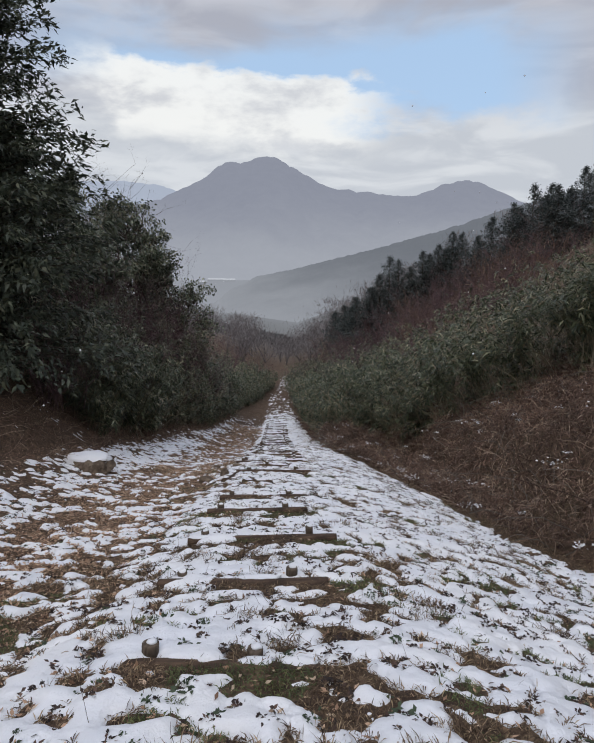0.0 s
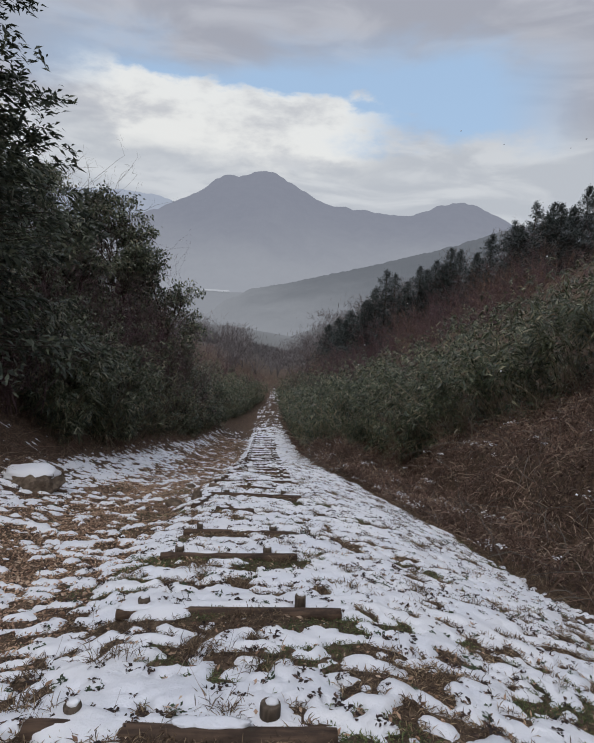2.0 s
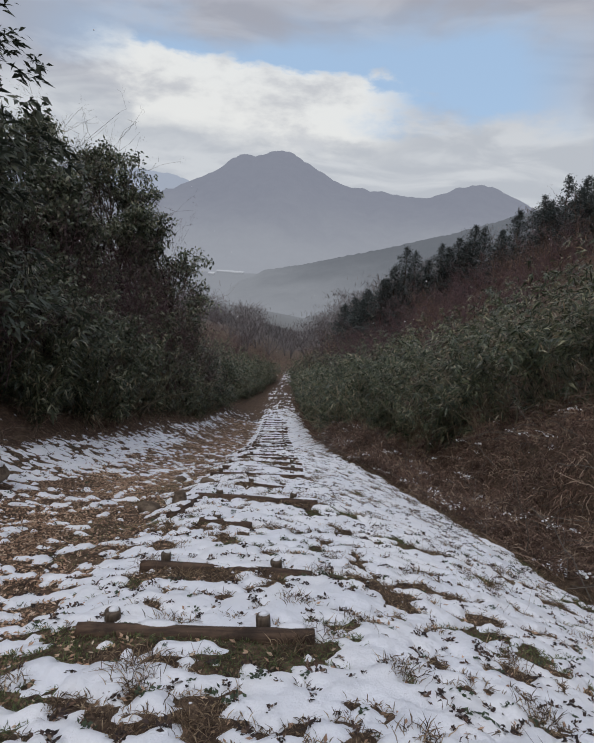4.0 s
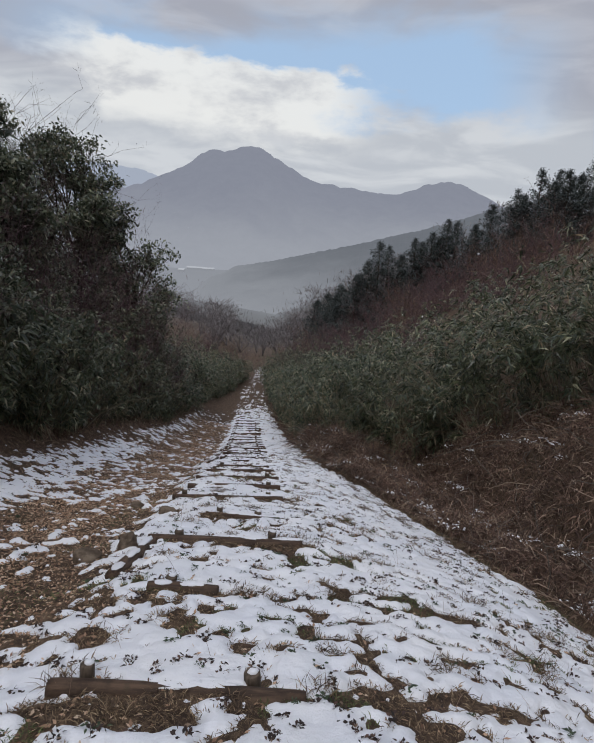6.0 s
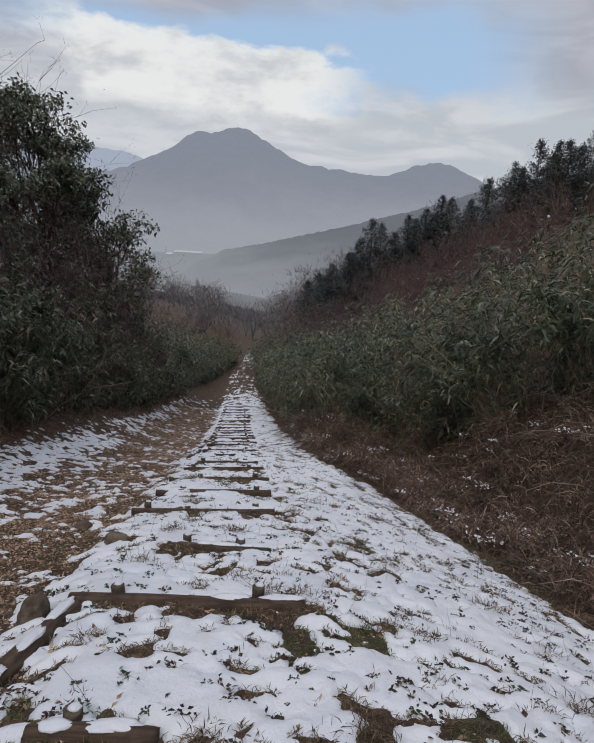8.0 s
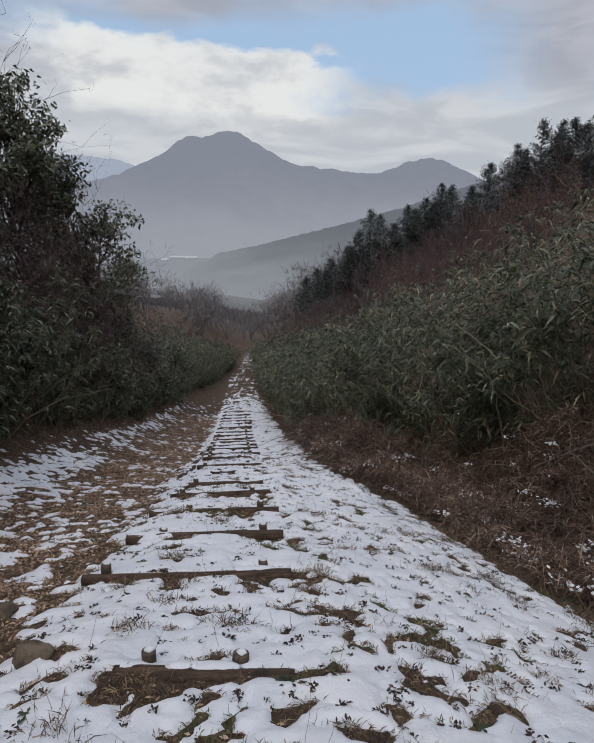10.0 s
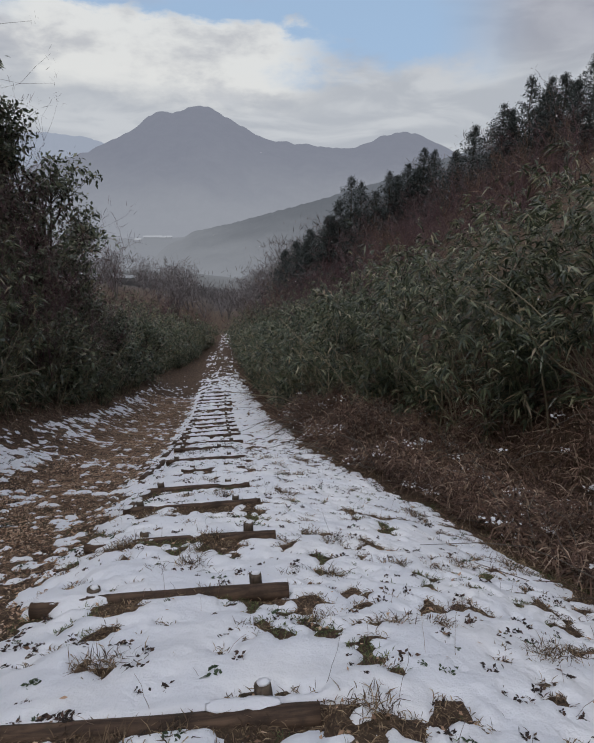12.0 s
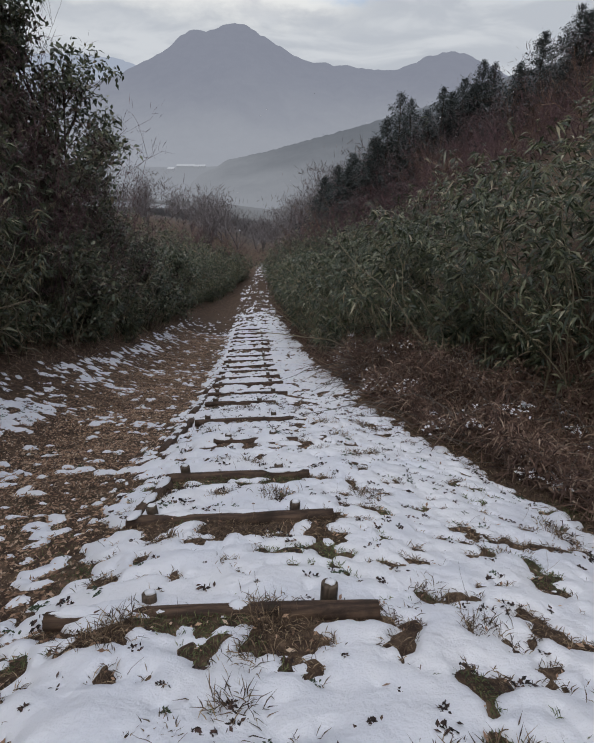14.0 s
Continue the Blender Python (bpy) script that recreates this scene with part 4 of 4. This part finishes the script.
# ------------------------------------------------------------------ grass, litter and weeds
def blades(x, y, length, width, flat, seed):
    r = np.random.default_rng(seed)
    n = len(x)
    base = np.stack([x, y, height(x, y) + np.maximum(snow_depth(x, y), 0) * 0.3 - 0.004], 1)
    way = np.stack([r.normal(size=n) * flat, r.normal(size=n) * flat, np.abs(r.normal(size=n)) * 0.6 + 0.35], 1)
    return leaves(base, way, length * r.uniform(0.5, 1.3, n), width, 0.35, r)


r = np.random.default_rng(31)
N = 480000
x, y = r.uniform(-2.6, 4.0, N), 1.2 + 22 * r.random(N) ** 1.2
bare = snow_depth(x, y) < -0.004
litter_zone = (x - centre(y) > -3.4) & (x - centre(y) < -1.2) & (y > 6)
pick = bare & ~(litter_zone & (r.random(N) < 0.8))
x, y = x[pick], y[pick]
green = pn(x, y, 0.9, 44) > 0.22
th = thing("dry_grass", (0, 0, 0), "matted dead straw-coloured grass where snow has melted", "grass", kind="stuff")
part("blades", mesh_of("blades", *blades(x[~green], y[~green], 0.080, 0.006, 1.3, 32), STRAW), th)
th = thing("green_grass", (0, 0, 0), "short green grass tufts showing through the snow", "grass", kind="stuff")
part("blades", mesh_of("blades", *blades(x[green], y[green], 0.06, 0.006, 0.6, 33), GRASS), th)

# clumps of tall dead grass poking out of the snow
tx, ty = r.uniform(-1.6, 3.4, 300), 1.5 + 26 * r.random(300)
ok = tx < verge_edge(ty) + 0.1
tx, ty = tx[ok], ty[ok]
size = r.uniform(0.4, 1.0, len(tx)) ** 2
cnt = (24 + 110 * size).astype(int)
idx = np.repeat(np.arange(len(tx)), cnt)
x, y = tx[idx] + r.normal(size=len(idx)) * 0.065 * (0.4 + size[idx]), ty[idx] + r.normal(size=len(idx)) * 0.05 * (0.4 + size[idx])
th = thing("grass_tufts", (0, 0, 0), "dead tawny grass tufts poking through the snow", "grass", kind="stuff")
part("blades", mesh_of("blades", *blades(x, y, 0.06 + 0.12 * size[idx], 0.006, 0.55, 34), STRAW), th)
# fringe of dead grass along the brambles
y = 3 + 30 * r.random(9000)
x = verge_edge(y) + r.normal(size=9000) * 0.16
th = thing("grass_fringe", (0, 0, 0), "dry grass fringe between snow and brambles", "grass", kind="stuff")
part("blades", mesh_of("blades", *blades(x, y, 0.2, 0.006, 0.7, 35), STRAW), th)

# single dry weed stalks
sx_, sy_ = r.uniform(-2.0, 3.0, 420), 1.6 + 24 * r.random(420)
start = np.stack([sx_, sy_, height(sx_, sy_) - 0.01], 1)
way = np.stack([r.normal(size=420) * 0.35, r.normal(size=420) * 0.35, np.ones(420)], 1)
lines = curve_lines(start, way, r.uniform(0.08, 0.30, 420), r.normal(size=(420, 3)) * 0.25, 5, 0.02, r)
th = thing("weed_stalks", (0, 0, 0), "thin dry weed stalks standing in the snow", "weeds", kind="stuff")
part("stalks", mesh_of("stalks", *tubes(lines, np.full((420, 5), 0.0018) * np.linspace(1, 0.5, 5)[None]), TWIG), th)

# small dark plants and dead leaves that break through the snow
px_, py_ = r.uniform(-5.9, 4.6, 9000), 1.4 + 28 * r.random(9000) ** 1.2
ok = (px_ < verge_edge(py_)) & (snow_depth(px_, py_) > -0.01) & (r.random(9000) < np.interp(py_, (8, 14, 20, 26), (0.95, 0.7, 0.5, 0.8)))
px_, py_ = px_[ok], py_[ok]
m = len(px_)
spread = r.uniform(0.35, 1.0, m) ** 1.5
c = np.repeat(np.stack([px_, py_, height(px_, py_) + np.maximum(snow_depth(px_, py_), 0)], 1), 16, 0)
s9 = np.repeat(spread, 16)
c = c + r.normal(size=c.shape) * np.array([0.034, 0.026, 0.006]) * s9[:, None]
way = np.stack([r.normal(size=m * 16), r.normal(size=m * 16), r.uniform(0.0, 0.6, m * 16)], 1)
dark = np.repeat(r.random(m) < 0.78, 16)
for sel, mat, what in ((dark, WITHERED, "dark withered leaves poking through the snow"), (~dark, FERN, "small green weeds poking through the snow")):
    th = thing("low_weeds", (0, 0, 0), what, "weeds", kind="stuff")
    part("leaves", mesh_of("leaves", *leaves(c[sel], way[sel], 0.034 * (0.4 + s9[sel]), 0.016 * (0.4 + s9[sel]), 0.2, r), mat), th)

# fallen leaves on the trodden track and along the bank
N = 160000
y = 1.5 + 46 * r.random(N) ** 1.15
u = np.where(r.random(N) < 0.70, r.normal(-2.5, 0.85, N), r.uniform(-5.8, 4.6, N))
x = u + centre(y)
d = snow_depth(x, y)
ok = ((d < 0.0) | (r.random(N) < 0.02)) & (x < verge_edge(y))
x, y, d = x[ok], y[ok], d[ok]
n = len(x)
base = np.stack([x, y, height(x, y) + np.maximum(d, 0) + 0.006], 1)
way = np.stack([r.normal(size=n), r.normal(size=n), r.normal(size=n) * 0.28 + 0.05], 1)
size = r.uniform(0.6, 1.3, n)
th = thing("leaf_litter", (0, 0, 0), "fallen russet leaves covering the trodden track", "leaves", kind="stuff")
part("fallen_leaves", mesh_of("fallen_leaves", *leaves(base, way, 0.046 * size, 0.019 * size, 0.12, r), LITTER), th)

# bare woods below the end of the path
rw = np.random.default_rng(77)
fw = []
for k in range(150):
    wy = rw.uniform(92, 270)
    wx = rw.uniform(-75, 60)
    if abs(wx - float(centre(wy))) < 4 and wy < 130:
        wx += 9
    tall = rw.uniform(5, 9)
    g = np.array(on_ground(wx, wy))
    stems = curve_lines(np.repeat(g[None], 5, 0), np.stack([rw.normal(size=5) * 0.3, rw.normal(size=5) * 0.3, np.ones(5)], 1), tall, np.zeros((5, 3)), 4, 0.03, rw)
    fw.append((tubes(stems, np.repeat(np.linspace(0.09, 0.03, 4)[None], 5, 0))))
    q = g + np.stack([rw.normal(size=420) * tall * 0.24, rw.normal(size=420) * tall * 0.24, tall * (0.2 + 0.85 * rw.random(420))], 1)
    fw.append(leaves(q, rw.normal(size=q.shape) + np.array([0, 0, 0.9]), tall * 0.16, 0.09, 0.05, rw))
woods = thing("far_woods", (0, 0, 0), "bare woods filling the valley head, haze painted into their colour", "woods", kind="stuff")
part("stems", mesh_of("stems", *join(fw[::2]), HAZED_WOOD), woods)
part("twiggery", mesh_of("twiggery", *join(fw[1::2]), HAZED_WOOD), woods)

# valley floor sheet laid over the ground, its haze painted in as glow
vx, vy = np.linspace(-1500, 1500, 61), np.geomspace(260, 2600, 40)
X, Y, F = grid(vx, vy)
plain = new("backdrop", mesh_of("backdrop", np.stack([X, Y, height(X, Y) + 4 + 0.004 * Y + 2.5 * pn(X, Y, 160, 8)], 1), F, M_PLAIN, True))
tagged(plain, "valley floor of woods and fields with painted haze", "valley", kind="structure")

# ------------------------------------------------------------------ valley floor: fields and a long white-roofed building
def shed(at, length, wide, tall, label):
    th = thing("farm_building", at, label, "building")
    bm = bmesh.new()
    bmesh.ops.create_cube(bm, size=1, matrix=Matrix.Translation((0, 0, tall / 2)) @ Matrix.Diagonal((length, wide, tall, 1)))
    # walls take the plain's glowing haze colour
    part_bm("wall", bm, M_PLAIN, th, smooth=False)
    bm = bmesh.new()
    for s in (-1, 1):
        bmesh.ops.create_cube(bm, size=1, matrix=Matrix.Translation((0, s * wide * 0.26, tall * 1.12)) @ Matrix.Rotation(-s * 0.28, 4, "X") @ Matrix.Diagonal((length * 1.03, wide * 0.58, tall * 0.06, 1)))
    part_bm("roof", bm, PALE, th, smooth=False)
    return th


# white roof with distance haze painted over it as emission
PALE = mat_painted_haze("white_roof_haze_glow", (0.52, 0.55, 0.60), (0.52, 0.55, 0.60), -90, 0, (0.5, 0.5, 0.5), 0.85, 0.05)
for sx0, sy0, sl in ((-250, 1790, 52), (-216, 1760, 18), (-200, 1775, 15), (-262, 1600, 16)):
    shed((sx0, sy0, float(height(sx0, sy0)) + 4 + 0.004 * sy0 - 1.0), sl, 24, 9, "long white-roofed farm building with valley haze painted on")

# ------------------------------------------------------------------ snow in the air
rf = np.random.default_rng(55)
fy = 2.5 + 34 * rf.random(420)
fx = rf.uniform(-1, 1, 420) * (2.0 + 0.35 * fy)
fz = height(fx, fy) + rf.uniform(0.4, 6.0, 420)
clear_of = (np.abs(fx) > 0.9) | (fy > 22)
fc = np.stack([fx, fy, fz], 1)[clear_of]
octa = np.array([(1, 0, 0), (-1, 0, 0), (0, 1, 0), (0, -1, 0), (0, 0, 1), (0, 0, -1)], float)
tri = np.array([(0, 2, 4), (2, 1, 4), (1, 3, 4), (3, 0, 4), (2, 0, 5), (1, 2, 5), (3, 1, 5), (0, 3, 5)])
fr = rf.uniform(0.004, 0.010, len(fc))[:, None, None] * rf.uniform(0.6, 1.3, (len(fc), 6, 1))
fv = (fc[:, None] + octa[None] * fr).reshape(-1, 3)
ff = (np.arange(len(fc))[:, None, None] * 6 + tri[None]).reshape(-1, 3)
flakes = thing("snowfall", (0, 0, 0), "light scattered snowflakes drifting in the air", "snow", kind="stuff")
part("flakes", mesh_of("flakes", fv, ff, SNOW), flakes)
